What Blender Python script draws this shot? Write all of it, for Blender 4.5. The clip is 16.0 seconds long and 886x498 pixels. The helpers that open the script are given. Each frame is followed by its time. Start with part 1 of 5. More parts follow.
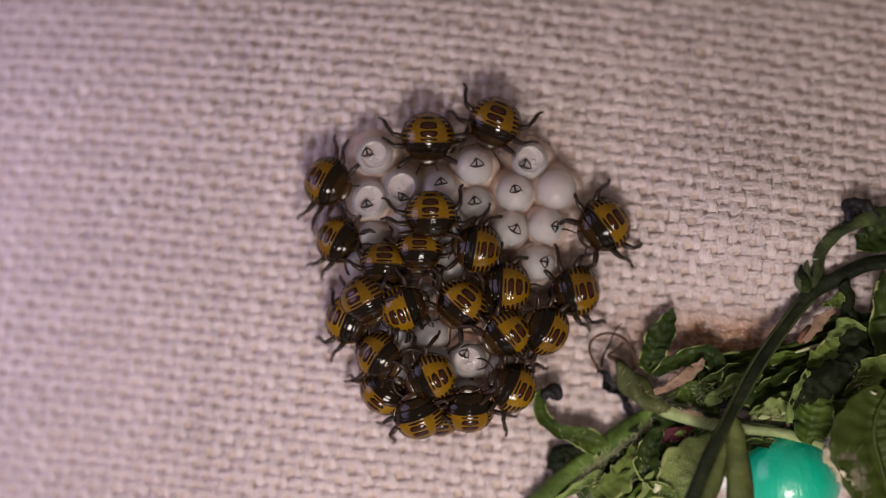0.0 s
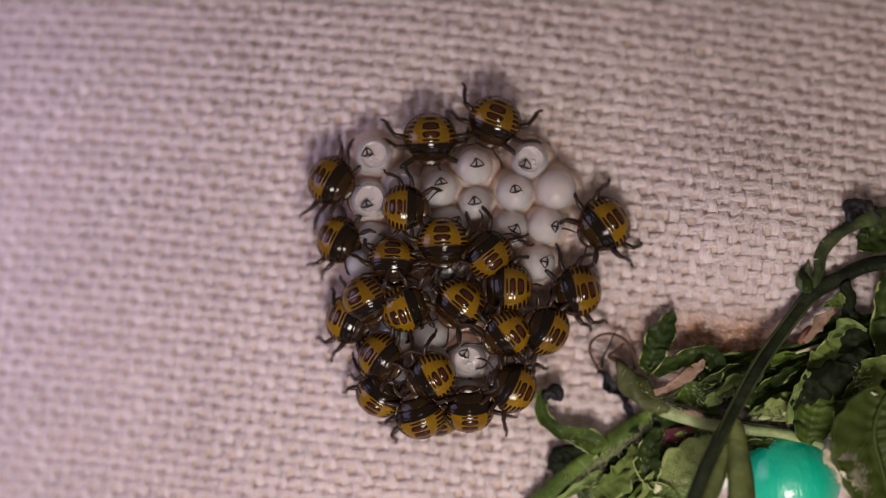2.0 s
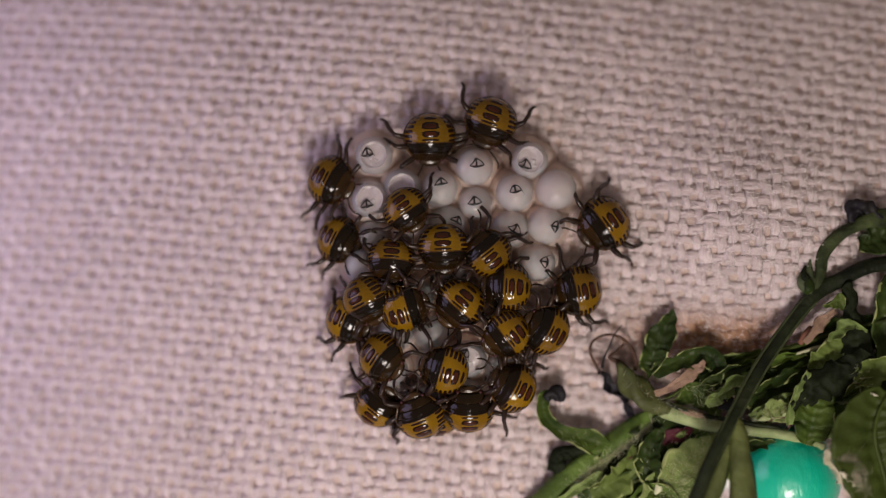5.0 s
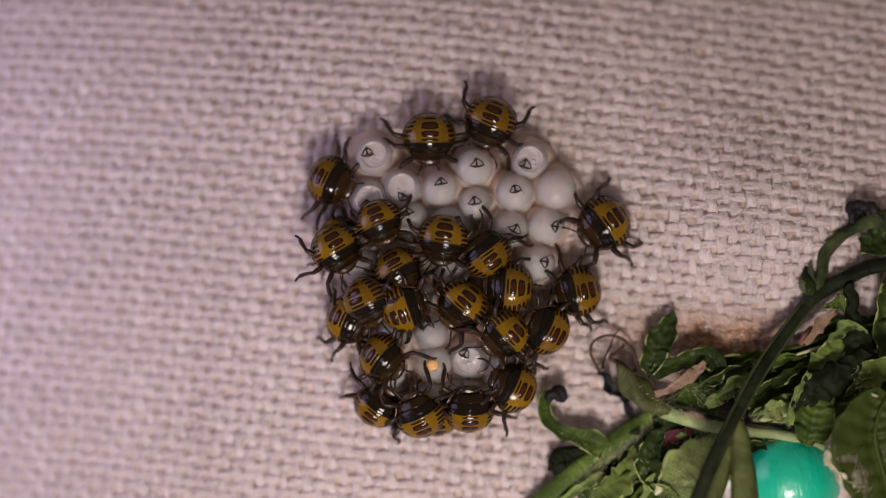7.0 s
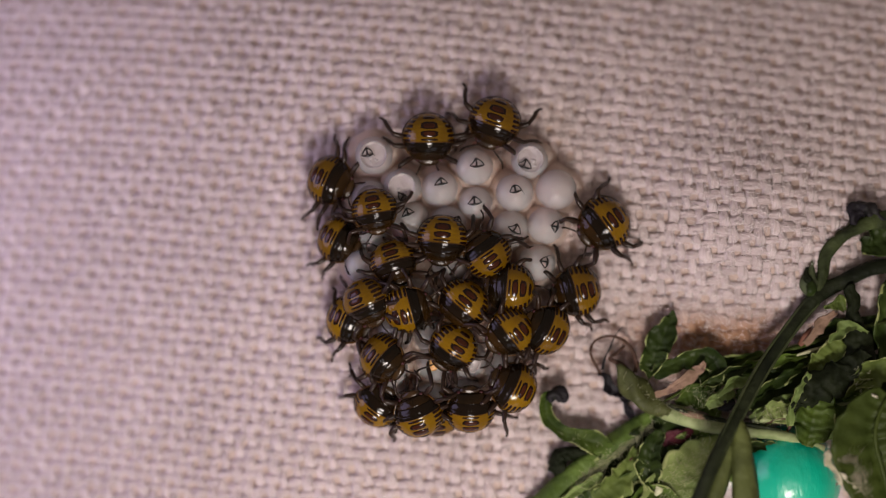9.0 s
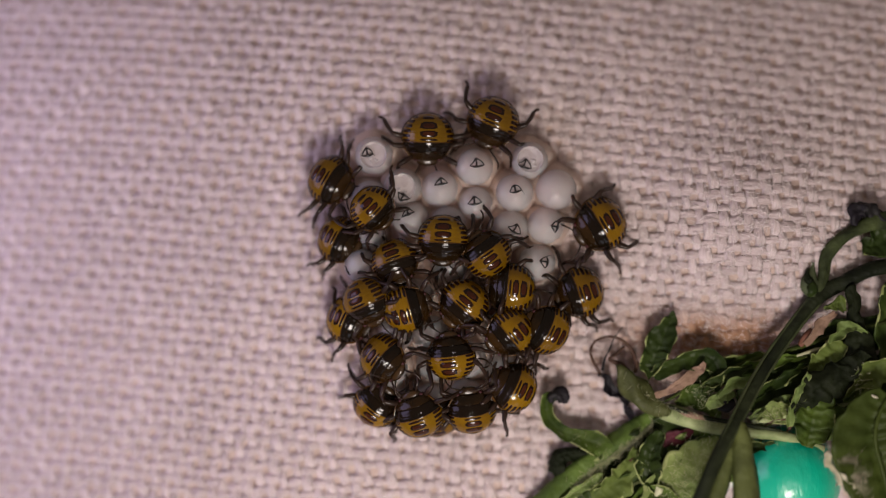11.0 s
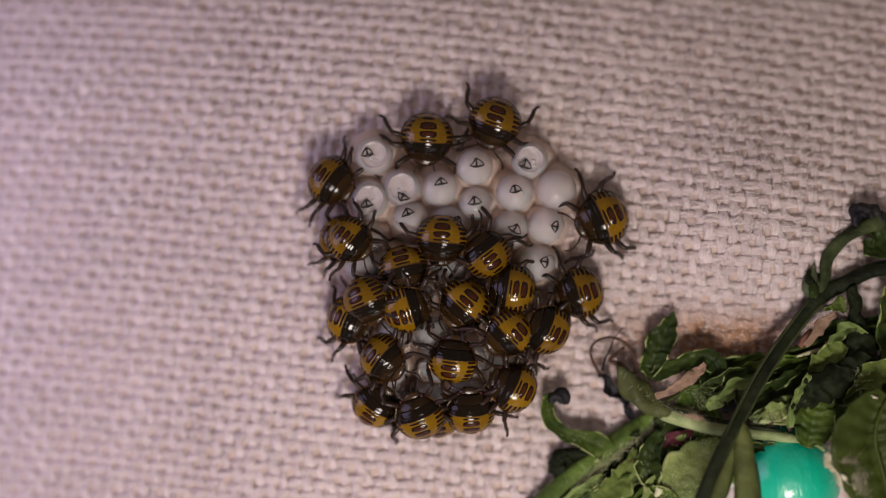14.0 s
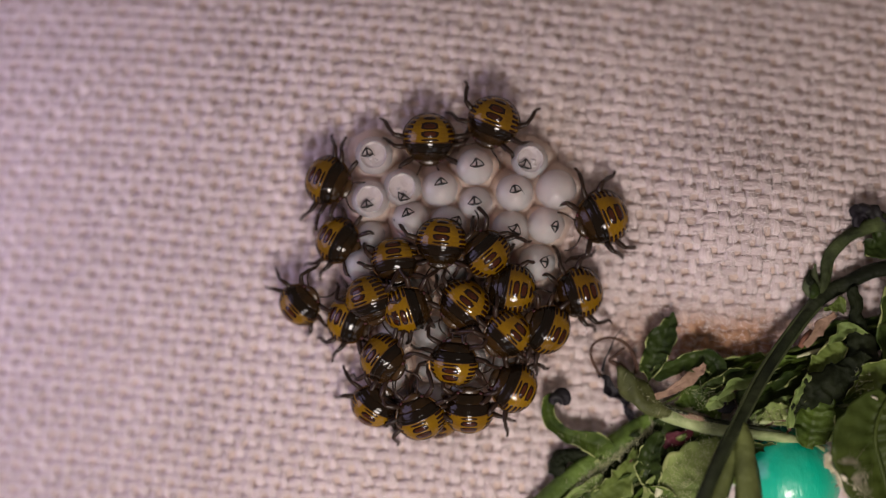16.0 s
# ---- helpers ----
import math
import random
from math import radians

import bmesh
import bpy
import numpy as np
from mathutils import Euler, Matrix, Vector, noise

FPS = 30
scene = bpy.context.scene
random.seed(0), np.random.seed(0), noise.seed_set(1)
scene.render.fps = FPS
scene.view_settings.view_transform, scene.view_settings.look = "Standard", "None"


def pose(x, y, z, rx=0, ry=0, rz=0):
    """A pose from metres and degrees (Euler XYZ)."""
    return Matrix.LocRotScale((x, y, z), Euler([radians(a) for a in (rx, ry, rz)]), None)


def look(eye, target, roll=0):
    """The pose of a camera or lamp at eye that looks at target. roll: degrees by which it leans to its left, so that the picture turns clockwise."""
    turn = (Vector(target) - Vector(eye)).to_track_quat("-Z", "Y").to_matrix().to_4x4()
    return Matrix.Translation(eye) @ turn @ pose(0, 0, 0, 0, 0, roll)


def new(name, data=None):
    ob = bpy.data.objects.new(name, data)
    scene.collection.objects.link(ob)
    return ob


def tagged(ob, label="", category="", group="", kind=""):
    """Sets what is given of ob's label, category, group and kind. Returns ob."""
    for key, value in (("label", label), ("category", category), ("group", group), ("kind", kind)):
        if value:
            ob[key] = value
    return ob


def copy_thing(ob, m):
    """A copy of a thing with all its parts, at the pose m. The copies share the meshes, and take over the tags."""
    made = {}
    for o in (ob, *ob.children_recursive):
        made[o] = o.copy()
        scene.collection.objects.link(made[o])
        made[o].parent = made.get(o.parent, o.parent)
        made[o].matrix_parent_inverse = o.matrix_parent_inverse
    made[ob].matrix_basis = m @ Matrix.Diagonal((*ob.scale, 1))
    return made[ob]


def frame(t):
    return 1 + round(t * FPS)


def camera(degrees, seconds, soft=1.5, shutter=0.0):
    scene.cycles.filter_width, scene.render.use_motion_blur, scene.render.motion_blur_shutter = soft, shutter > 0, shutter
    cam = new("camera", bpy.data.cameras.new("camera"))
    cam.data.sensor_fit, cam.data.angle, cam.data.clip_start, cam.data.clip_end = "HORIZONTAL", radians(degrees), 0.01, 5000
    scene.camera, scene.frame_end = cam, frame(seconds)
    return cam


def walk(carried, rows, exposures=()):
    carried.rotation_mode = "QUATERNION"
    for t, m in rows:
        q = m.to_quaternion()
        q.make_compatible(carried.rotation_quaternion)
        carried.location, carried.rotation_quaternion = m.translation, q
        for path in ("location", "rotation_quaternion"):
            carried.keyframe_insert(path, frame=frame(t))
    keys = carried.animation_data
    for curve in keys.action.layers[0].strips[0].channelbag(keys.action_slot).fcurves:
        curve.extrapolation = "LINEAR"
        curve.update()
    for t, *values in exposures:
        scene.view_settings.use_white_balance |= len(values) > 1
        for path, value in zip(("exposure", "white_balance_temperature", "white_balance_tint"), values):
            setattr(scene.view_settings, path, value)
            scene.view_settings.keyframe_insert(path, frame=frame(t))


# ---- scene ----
cam = camera(40.0, 16.0, soft=1.2)
EYE = 0.03231
walk(cam, [(0.0, pose(0, 0, EYE)), (16.0, pose(0, 0, EYE))], exposures=[(0.0, 0.0), (16.0, 0.0)])

MM = 0.001
cam.data.dof.use_dof = True
cam.data.dof.focus_distance = EYE - 1.2 * MM
cam.data.dof.aperture_fstop = 20

# ---- light: a small lamp beside the lens, dim room light, an added cool fill on one side ----
world = bpy.data.worlds.new("room_light")
scene.world = world
world.use_nodes = True
bg = world.node_tree.nodes["Background"]
bg.inputs["Color"].default_value = (1.0, 0.80, 0.67, 1)
bg.inputs["Strength"].default_value = 0.18

lamp_data = bpy.data.lights.new("inspection_lamp", "AREA")
lamp_data.shape, lamp_data.size, lamp_data.size_y = "ELLIPSE", 10 * MM, 7 * MM
lamp_data.energy, lamp_data.color = 0.0078, (1.0, 0.89, 0.825)
inspection_lamp = tagged(new("inspection_lamp", lamp_data), "warm white inspection lamp above the cloth", "lamp", kind="structure")
inspection_lamp.matrix_world = look((3.0 * MM, -19.5 * MM, 26 * MM), (0.5 * MM, -2 * MM, 0))

# added fill lamp tints and brightens the cloth's left; no such source known
fill_data = bpy.data.lights.new("window_light", "AREA")
fill_data.shape, fill_data.size = "DISK", 18 * MM
fill_data.energy, fill_data.color = 0.0018, (0.70, 0.59, 1.0)
window_light = tagged(new("window_light", fill_data), "cool violet fill light added beside the cloth", "window light", kind="structure")
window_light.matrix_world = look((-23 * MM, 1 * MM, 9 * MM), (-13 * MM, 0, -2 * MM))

far_data = bpy.data.lights.new("far_window_light", "AREA")
far_data.shape, far_data.size, far_data.size_y = "RECTANGLE", 40 * MM, 16 * MM
far_data.energy, far_data.color = 0.0022, (0.80, 0.84, 1.0)
far_window_light = tagged(new("far_window_light", far_data), "dim grey daylight from a window across the table", "window light", kind="structure")
far_window_light.matrix_world = look((14 * MM, -70 * MM, 20 * MM), (0, 0, 0))


# ---- materials ----
def mat(name, base, rough, dark=None, scale=1200.0, mix=0.5, bump=0.0, bump_scale=4000.0, coat=0.0, sss=0.0,
        sss_radius=(1, 1, 1), sss_scale=0.0004, detail=4.0, spec=0.5, rough_var=0.0, random_value=0.0, sheen=0.0, alpha=1.0, clear=0.0, stretch=None, relief=0.00003, fine=3.0, stain_and_shade=()):
    m = bpy.data.materials.new(name)
    m.use_nodes = True
    nt = m.node_tree
    b = nt.nodes["Principled BSDF"]
    tc = nt.nodes.new("ShaderNodeTexCoord")
    b.inputs["Base Color"].default_value = (*base, 1)
    b.inputs["Roughness"].default_value = rough
    b.inputs["Specular IOR Level"].default_value = spec
    b.inputs["Coat Weight"].default_value = coat
    b.inputs["Coat Roughness"].default_value = 0.04
    b.inputs["Sheen Weight"].default_value = sheen
    b.inputs["Alpha"].default_value = alpha
    b.inputs["Transmission Weight"].default_value = clear
    b.inputs["IOR"].default_value = 1.15 if clear else 1.5
    n1 = nt.nodes.new("ShaderNodeTexNoise")
    n1.inputs["Scale"].default_value = scale
    n1.inputs["Detail"].default_value = detail
    n1.noise_dimensions = "4D"
    own = nt.nodes.new("ShaderNodeObjectInfo")
    far = nt.nodes.new("ShaderNodeMath")
    far.operation, far.inputs[1].default_value = "MULTIPLY", 60.0
    nt.links.new(own.outputs["Random"], far.inputs[0])
    nt.links.new(far.outputs["Value"], n1.inputs["W"])
    nt.links.new(tc.outputs["Object"], n1.inputs["Vector"])
    if dark:
        r = nt.nodes.new("ShaderNodeMapRange")
        r.inputs["From Min"].default_value, r.inputs["From Max"].default_value = 0.5 - 0.22, 0.5 + 0.22
        r.inputs["To Max"].default_value = mix * 2
        nt.links.new(n1.outputs["Fac"], r.inputs["Value"])
        mx = nt.nodes.new("ShaderNodeMix")
        mx.data_type = "RGBA"
        mx.inputs["A"].default_value, mx.inputs["B"].default_value = (*base, 1), (*dark, 1)
        nt.links.new(r.outputs["Result"], mx.inputs["Factor"])
        out = mx.outputs["Result"]
        if random_value:
            info = nt.nodes.new("ShaderNodeObjectInfo")
            rr = nt.nodes.new("ShaderNodeMapRange")
            rr.inputs["To Min"].default_value, rr.inputs["To Max"].default_value = 1 - random_value, 1 + random_value
            nt.links.new(info.outputs["Random"], rr.inputs["Value"])
            hs = nt.nodes.new("ShaderNodeHueSaturation")
            nt.links.new(rr.outputs["Result"], hs.inputs["Value"])
            nt.links.new(out, hs.inputs["Color"])
            out = hs.outputs["Color"]
        # multiplies stain and painted-shade patches into the base colour
        for sx, sy, wx, wy, tint, most in stain_and_shade:
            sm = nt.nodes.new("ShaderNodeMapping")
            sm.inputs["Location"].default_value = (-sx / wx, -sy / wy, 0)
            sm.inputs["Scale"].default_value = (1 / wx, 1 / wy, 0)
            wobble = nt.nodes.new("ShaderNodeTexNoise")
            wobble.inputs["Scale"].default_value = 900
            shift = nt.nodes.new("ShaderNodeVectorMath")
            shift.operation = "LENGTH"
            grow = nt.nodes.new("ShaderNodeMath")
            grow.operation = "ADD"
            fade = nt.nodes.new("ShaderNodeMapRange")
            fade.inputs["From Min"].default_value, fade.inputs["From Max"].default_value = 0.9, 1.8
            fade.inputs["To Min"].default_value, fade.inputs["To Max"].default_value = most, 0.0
            patch_mix = nt.nodes.new("ShaderNodeMix")
            patch_mix.data_type, patch_mix.blend_type = "RGBA", "MULTIPLY"
            patch_mix.inputs["B"].default_value = (*tint, 1)
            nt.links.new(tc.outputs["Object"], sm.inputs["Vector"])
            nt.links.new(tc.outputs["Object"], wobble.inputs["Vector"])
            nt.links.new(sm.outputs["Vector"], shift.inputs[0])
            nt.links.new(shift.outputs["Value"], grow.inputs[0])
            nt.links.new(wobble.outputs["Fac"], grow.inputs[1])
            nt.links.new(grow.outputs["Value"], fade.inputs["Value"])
            nt.links.new(fade.outputs["Result"], patch_mix.inputs["Factor"])
            nt.links.new(out, patch_mix.inputs["A"])
            out = patch_mix.outputs["Result"]
        nt.links.new(out, b.inputs["Base Color"])
    if rough_var:
        q = nt.nodes.new("ShaderNodeMapRange")
        q.inputs["To Min"].default_value, q.inputs["To Max"].default_value = max(rough - rough_var, 0.02), rough + rough_var
        nt.links.new(n1.outputs["Fac"], q.inputs["Value"])
        nt.links.new(q.outputs["Result"], b.inputs["Roughness"])
    if sss:
        b.inputs["Subsurface Weight"].default_value = sss
        b.inputs["Subsurface Radius"].default_value = sss_radius
        b.inputs["Subsurface Scale"].default_value = sss_scale
    if bump:
        n2 = nt.nodes.new("ShaderNodeTexNoise")
        n2.inputs["Scale"].default_value = bump_scale
        n2.inputs["Detail"].default_value = fine
        bp = nt.nodes.new("ShaderNodeBump")
        bp.inputs["Strength"].default_value = bump
        bp.inputs["Distance"].default_value = relief
        if stretch:
            mp = nt.nodes.new("ShaderNodeMapping")
            mp.inputs["Scale"].default_value = stretch
            nt.links.new(tc.outputs["Object"], mp.inputs["Vector"])
            nt.links.new(mp.outputs["Vector"], n2.inputs["Vector"])
        else:
            nt.links.new(tc.outputs["Object"], n2.inputs["Vector"])
        nt.links.new(n2.outputs["Fac"], bp.inputs["Height"])
        nt.links.new(bp.outputs["Normal"], b.inputs["Normal"])
    return m


# first an orange-brown stain by the sprig; second paints warm shade round the eggs
STAIN_AND_SHADE = ((0.0078, -0.0019, 0.0030, 0.0011, (0.66, 0.44, 0.27), 1.0), (0.0005, -0.0003, 0.0031, 0.0035, (0.85, 0.73, 0.60), 1.0))
WEFT = mat("weft_cotton", (0.70, 0.60, 0.605), 0.95, (0.57, 0.475, 0.475), 900, 0.45, 1.0, 7000, relief=0.0001, spec=0.1, random_value=0.07, sheen=0.3, sss=0.3, sss_radius=(1.0, 0.93, 0.9), sss_scale=0.00008, stretch=(0.22, 1.6, 1.0), stain_and_shade=STAIN_AND_SHADE)
WARP = mat("warp_cotton", (0.74, 0.64, 0.645), 0.95, (0.60, 0.505, 0.505), 900, 0.45, 1.0, 7000, relief=0.0001, spec=0.1, random_value=0.07, sheen=0.3, sss=0.3, sss_radius=(1.0, 0.93, 0.9), sss_scale=0.00008, stretch=(1.6, 0.22, 1.0), stain_and_shade=STAIN_AND_SHADE)
BACKING = mat("brown_underlayer", (0.72, 0.585, 0.53), 0.95, (0.56, 0.44, 0.385), 900, 0.5, 0.5, 6000, spec=0.1, stain_and_shade=STAIN_AND_SHADE)
FUZZ = mat("cotton_fibre", (0.95, 0.89, 0.88), 0.8, (0.82, 0.74, 0.72), 2000, 0.4)
SHELL = mat("egg_shell", (0.89, 0.79, 0.785), 0.30, (0.82, 0.715, 0.705), 1500, 0.4, 0.12, 9000, coat=0.7, sss=1.0, sss_radius=(1.0, 0.86, 0.82), sss_scale=0.0009, clear=0.52)
MEMBRANE = mat("egg_membrane", (0.70, 0.63, 0.63), 0.25, (0.60, 0.53, 0.53), 3500, 0.5, 0.7, 5000, sss=0.8, sss_scale=0.0003, alpha=0.8)
FILM = mat("egg_film", (0.78, 0.75, 0.76), 0.12, (0.6, 0.56, 0.57), 4000, 0.5, 0.5, 6000, coat=0.5, alpha=0.55)
YOLK = mat("orange_yolk", (0.85, 0.38, 0.08), 0.4, (0.8, 0.5, 0.25), 3000, 0.5, sss=0.5, sss_scale=0.0002)
GLUE = mat("egg_glue", (0.74, 0.58, 0.50), 0.35, (0.66, 0.505, 0.43), 1800, 0.5, 0.3, 4000, sss=1.0, sss_scale=0.0006, alpha=0.85)
BURST = mat("dark_burster", (0.012, 0.010, 0.010), 0.35)
YELLOW = mat("nymph_yellow", (0.203, 0.108, 0.002), 0.09, (0.085, 0.037, 0.002), 1400, 0.40, 0.9, 11000, spec=0.42, random_value=0.15, relief=0.000008, fine=0.6)
BLACK = mat("nymph_black", (0.004, 0.003, 0.0018), 0.08, (0.020, 0.008, 0.002), 800, 0.20, 1.0, 11000, spec=0.29, relief=0.000009, fine=0.6, rough_var=0.03, stretch=(1.5, 0.6, 1.0))
PRONOTUM = mat("nymph_pronotum", (0.005, 0.0035, 0.0018), 0.10, (0.052, 0.022, 0.003), 1500, 0.30, 1.0, 11000, spec=0.30, relief=0.000009, fine=0.6, rough_var=0.04)
PLATE_SPOT = mat("nymph_plate_centre", (0.055, 0.012, 0.003), 0.12, (0.020, 0.005, 0.002), 3000, 0.5, 0.6, 9000, spec=0.4, relief=0.000004, fine=0.6)
PLATE = mat("nymph_plate", (0.008, 0.003, 0.0015), 0.14, (0.028, 0.008, 0.003), 3500, 0.4, 0.6, 9000, spec=0.4, relief=0.000004, fine=0.6)
HEAD = mat("nymph_head", (0.009, 0.005, 0.003), 0.26, (0.060, 0.028, 0.006), 2500, 0.45, 1.0, 5000, relief=0.00004)
LEG = mat("nymph_leg", (0.014, 0.008, 0.006), 0.32, (0.034, 0.017, 0.010), 3000, 0.5, 0.3, 9000, spec=0.3)
AMBER = mat("nymph_amber", (0.115, 0.050, 0.009), 0.22, (0.035, 0.016, 0.005), 3500, 0.5, 0.3, 9000)
EYE_RED = mat("nymph_eye_red", (0.065, 0.008, 0.012), 0.6, (0.035, 0.005, 0.007), 1500, 0.5, 0.4, 4000)
STEM_DARK = mat("stem_dark", (0.0045, 0.0065, 0.004), 0.5, (0.040, 0.050, 0.022), 1500, 0.30, 1.0, 2600, spec=0.14, relief=0.00010, detail=8.0)
STEM_MOTTLED = mat("stem_mottled", (0.018, 0.024, 0.011), 0.65, (0.105, 0.135, 0.050), 2300, 0.34, 1.0, 3000, spec=0.12, relief=0.00010, detail=8.0)
STEM_RIDGE = mat("stem_ridge", (0.075, 0.090, 0.040), 0.5, (0.020, 0.026, 0.012), 1800, 0.5, 0.8, 2600, spec=0.14, relief=0.00006, detail=8.0)
STEM_FORK = mat("stem_fork", (0.135, 0.160, 0.050), 0.6, (0.048, 0.058, 0.020), 1100, 0.5, 1.0, 2600, spec=0.14, relief=0.00010, detail=8.0)
BUD_GREEN = mat("bud_green", (0.105, 0.130, 0.065), 0.6, (0.045, 0.058, 0.030), 2000, 0.5, 0.8, 3200, spec=0.15, relief=0.00005, detail=8.0)
STEM_PALE = mat("stem_pale", (0.43, 0.50, 0.25), 0.5, (0.17, 0.22, 0.085), 1700, 0.5, 1.0, 2600, spec=0.14, relief=0.00008, detail=8.0)
STEM_GREEN = mat("stem_green", (0.1462, 0.2266, 0.045), 0.5, (0.0387, 0.06695, 0.014), 1500, 0.5, 1.0, 2800, spec=0.14, relief=0.00010, detail=8.0)
STEM_MID = mat("stem_mid", (0.0731, 0.1081, 0.018), 0.5, (0.0172, 0.0206, 0.007), 1400, 0.55, 1.0, 2800, spec=0.14, relief=0.00010, detail=8.0)
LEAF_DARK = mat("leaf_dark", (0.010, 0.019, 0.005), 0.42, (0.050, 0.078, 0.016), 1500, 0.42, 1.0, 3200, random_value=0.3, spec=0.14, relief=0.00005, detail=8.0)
LEAF_MID = mat("leaf_mid", (0.118, 0.180, 0.030), 0.45, (0.028, 0.050, 0.010), 1500, 0.55, 1.0, 3200, random_value=0.35, spec=0.14, relief=0.00005, detail=8.0)
LEAF_PALE = mat("leaf_pale", (0.26, 0.35, 0.115), 0.6, (0.085, 0.125, 0.034), 1600, 0.55, 1.0, 3600, spec=0.14, relief=0.00005, detail=8.0)
LEAF_DOWNY = mat("leaf_downy", (0.36, 0.43, 0.15), 0.7, (0.085, 0.125, 0.034), 900, 0.5, 1.0, 4200, spec=0.12, relief=0.00006, detail=8.0)
LEAF_LIGHT = mat("leaf_light", (0.17, 0.225, 0.055), 0.5, (0.055, 0.080, 0.018), 1300, 0.6, 1.0, 3200, spec=0.14, relief=0.00005, detail=8.0)
LEAF_BROAD = mat("leaf_broad", (0.060, 0.082, 0.015), 0.5, (0.030, 0.046, 0.009), 700, 0.5, 0.7, 2600, spec=0.14, relief=0.00006, detail=6.0)
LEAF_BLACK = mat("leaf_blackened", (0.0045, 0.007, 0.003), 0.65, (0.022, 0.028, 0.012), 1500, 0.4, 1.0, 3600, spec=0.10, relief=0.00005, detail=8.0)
PURPLE = mat("withered_purple", (0.010, 0.007, 0.014), 0.55, (0.022, 0.022, 0.020), 1800, 0.4, 1.0, 2600, spec=0.2, relief=0.00008)
WITHER = mat("withered_brown", (0.12, 0.062, 0.040), 0.6, (0.035, 0.018, 0.013), 1800, 0.5, 1.0, 4000, spec=0.25, relief=0.00008)
OLIVE = mat("olive_shoot", (0.105, 0.115, 0.036), 0.55, (0.034, 0.042, 0.014), 1500, 0.55, 1.0, 2800, spec=0.25, relief=0.00010, detail=8.0)
DOWN = mat("leaf_down", (0.66, 0.61, 0.48), 0.7, (0.42, 0.39, 0.26), 1800, 0.5)
LEAF_RIM = mat("leaf_rim", (0.36, 0.40, 0.17), 0.6, (0.20, 0.24, 0.075), 1800, 0.5, spec=0.15)
HAIR = mat("plant_hair", (0.60, 0.60, 0.40), 0.6, (0.42, 0.43, 0.24), 2500, 0.5)
TAN = mat("withered_tan", (0.36, 0.235, 0.175), 0.8, (0.22, 0.145, 0.10), 1500, 0.5, 0.8, 3600, spec=0.15, relief=0.00006)
RED = mat("magenta_petal", (0.10, 0.018, 0.030), 0.6, (0.045, 0.010, 0.014), 1500, 0.5, 0.4, 4000, spec=0.2)
ORANGE = mat("orange_petal", (0.22, 0.085, 0.05), 0.7, (0.14, 0.06, 0.04), 1500, 0.5, 0.6, 4000)
TURQUOISE = mat("turquoise_bead", (0.001, 0.43, 0.245), 0.32, (0.004, 0.54, 0.36), 350, 0.5, 0.9, 4200, coat=0.25, relief=0.00004, detail=3.0, rough_var=0.12, stretch=(1.0, 0.5, 1.0), spec=0.8)
PEARL = mat("white_bead", (0.82, 0.80, 0.78), 0.2, (0.76, 0.74, 0.72), 700, 0.5, coat=0.5)


# ---- mesh helpers ----
def mesh_of(name, verts, faces, material, smooth=True):
    me = bpy.data.meshes.new(name)
    me.from_pydata([tuple(c * MM for c in v) for v in verts], [], faces)
    if smooth:
        me.polygons.foreach_set("use_smooth", [True] * len(me.polygons))
    me.materials.append(material)
    me.update()
    return me


def part(name, me, parent=None, label="", at=None):
    ob = new(name, me)
    if parent:
        ob.parent = parent
    if at is not None:
        ob.matrix_basis = at
    if label:
        tagged(ob, label)
    return ob


def smooth_path(pts, per=6):
    """Catmull-Rom through the points, each a tuple of numbers."""
    p = [np.array(q, float) for q in pts]
    if len(p) == 2:
        return [p[0] + (p[1] - p[0]) * i / per for i in range(per + 1)]
    p = [2 * p[0] - p[1]] + p + [2 * p[-1] - p[-2]]
    out = []
    for i in range(1, len(p) - 2):
        a, b, c, d = p[i - 1:i + 3]
        for k in range(per):
            t = k / per
            out.append(0.5 * (2 * b + (c - a) * t + (2 * a - 5 * b + 4 * c - d) * t * t + (3 * b - 3 * c + d - a) * t ** 3))
    out.append(p[-2])
    return out


def tube(name, pts, material, sides=8, per=5, rough=0.0, seed=0):
    """A tapered tube; points are x, y, z, radius in millimetres."""
    path = smooth_path(pts, per)
    rnd = random.Random(seed)
    verts, faces = [], []
    up = Vector((0.13, 0.2, 1)).normalized()
    n = len(path)
    phase = [rnd.uniform(0, 6.28) for _ in range(4)]
    for i, q in enumerate(path):
        a, b = path[max(i - 1, 0)], path[min(i + 1, n - 1)]
        tan = Vector(b[:3] - a[:3])
        if tan.length < 1e-9:
            tan = Vector((1, 0, 0))
        tan.normalize()
        side = tan.cross(up)
        if side.length < 1e-3:
            side = tan.cross(Vector((1, 0, 0)))
        side.normalize()
        up = side.cross(tan).normalized()
        r = max(q[3], 1e-4)
        for k in range(sides):
            f = 2 * math.pi * k / sides
            rr = r * (1 + rough * (math.sin(3 * f + phase[0] + i * 0.5) * 0.5 + math.sin(2 * f + phase[1] - i * 0.33) * 0.5))
            verts.append(Vector(q[:3]) + (side * math.cos(f) + up * math.sin(f)) * rr)
    for i in range(n - 1):
        for k in range(sides):
            k2 = (k + 1) % sides
            faces.append((i * sides + k, i * sides + k2, (i + 1) * sides + k2, (i + 1) * sides + k))
    faces.append(tuple(range(sides - 1, -1, -1)))
    faces.append(tuple(range((n - 1) * sides, n * sides)))
    return mesh_of(name, verts, faces, material)


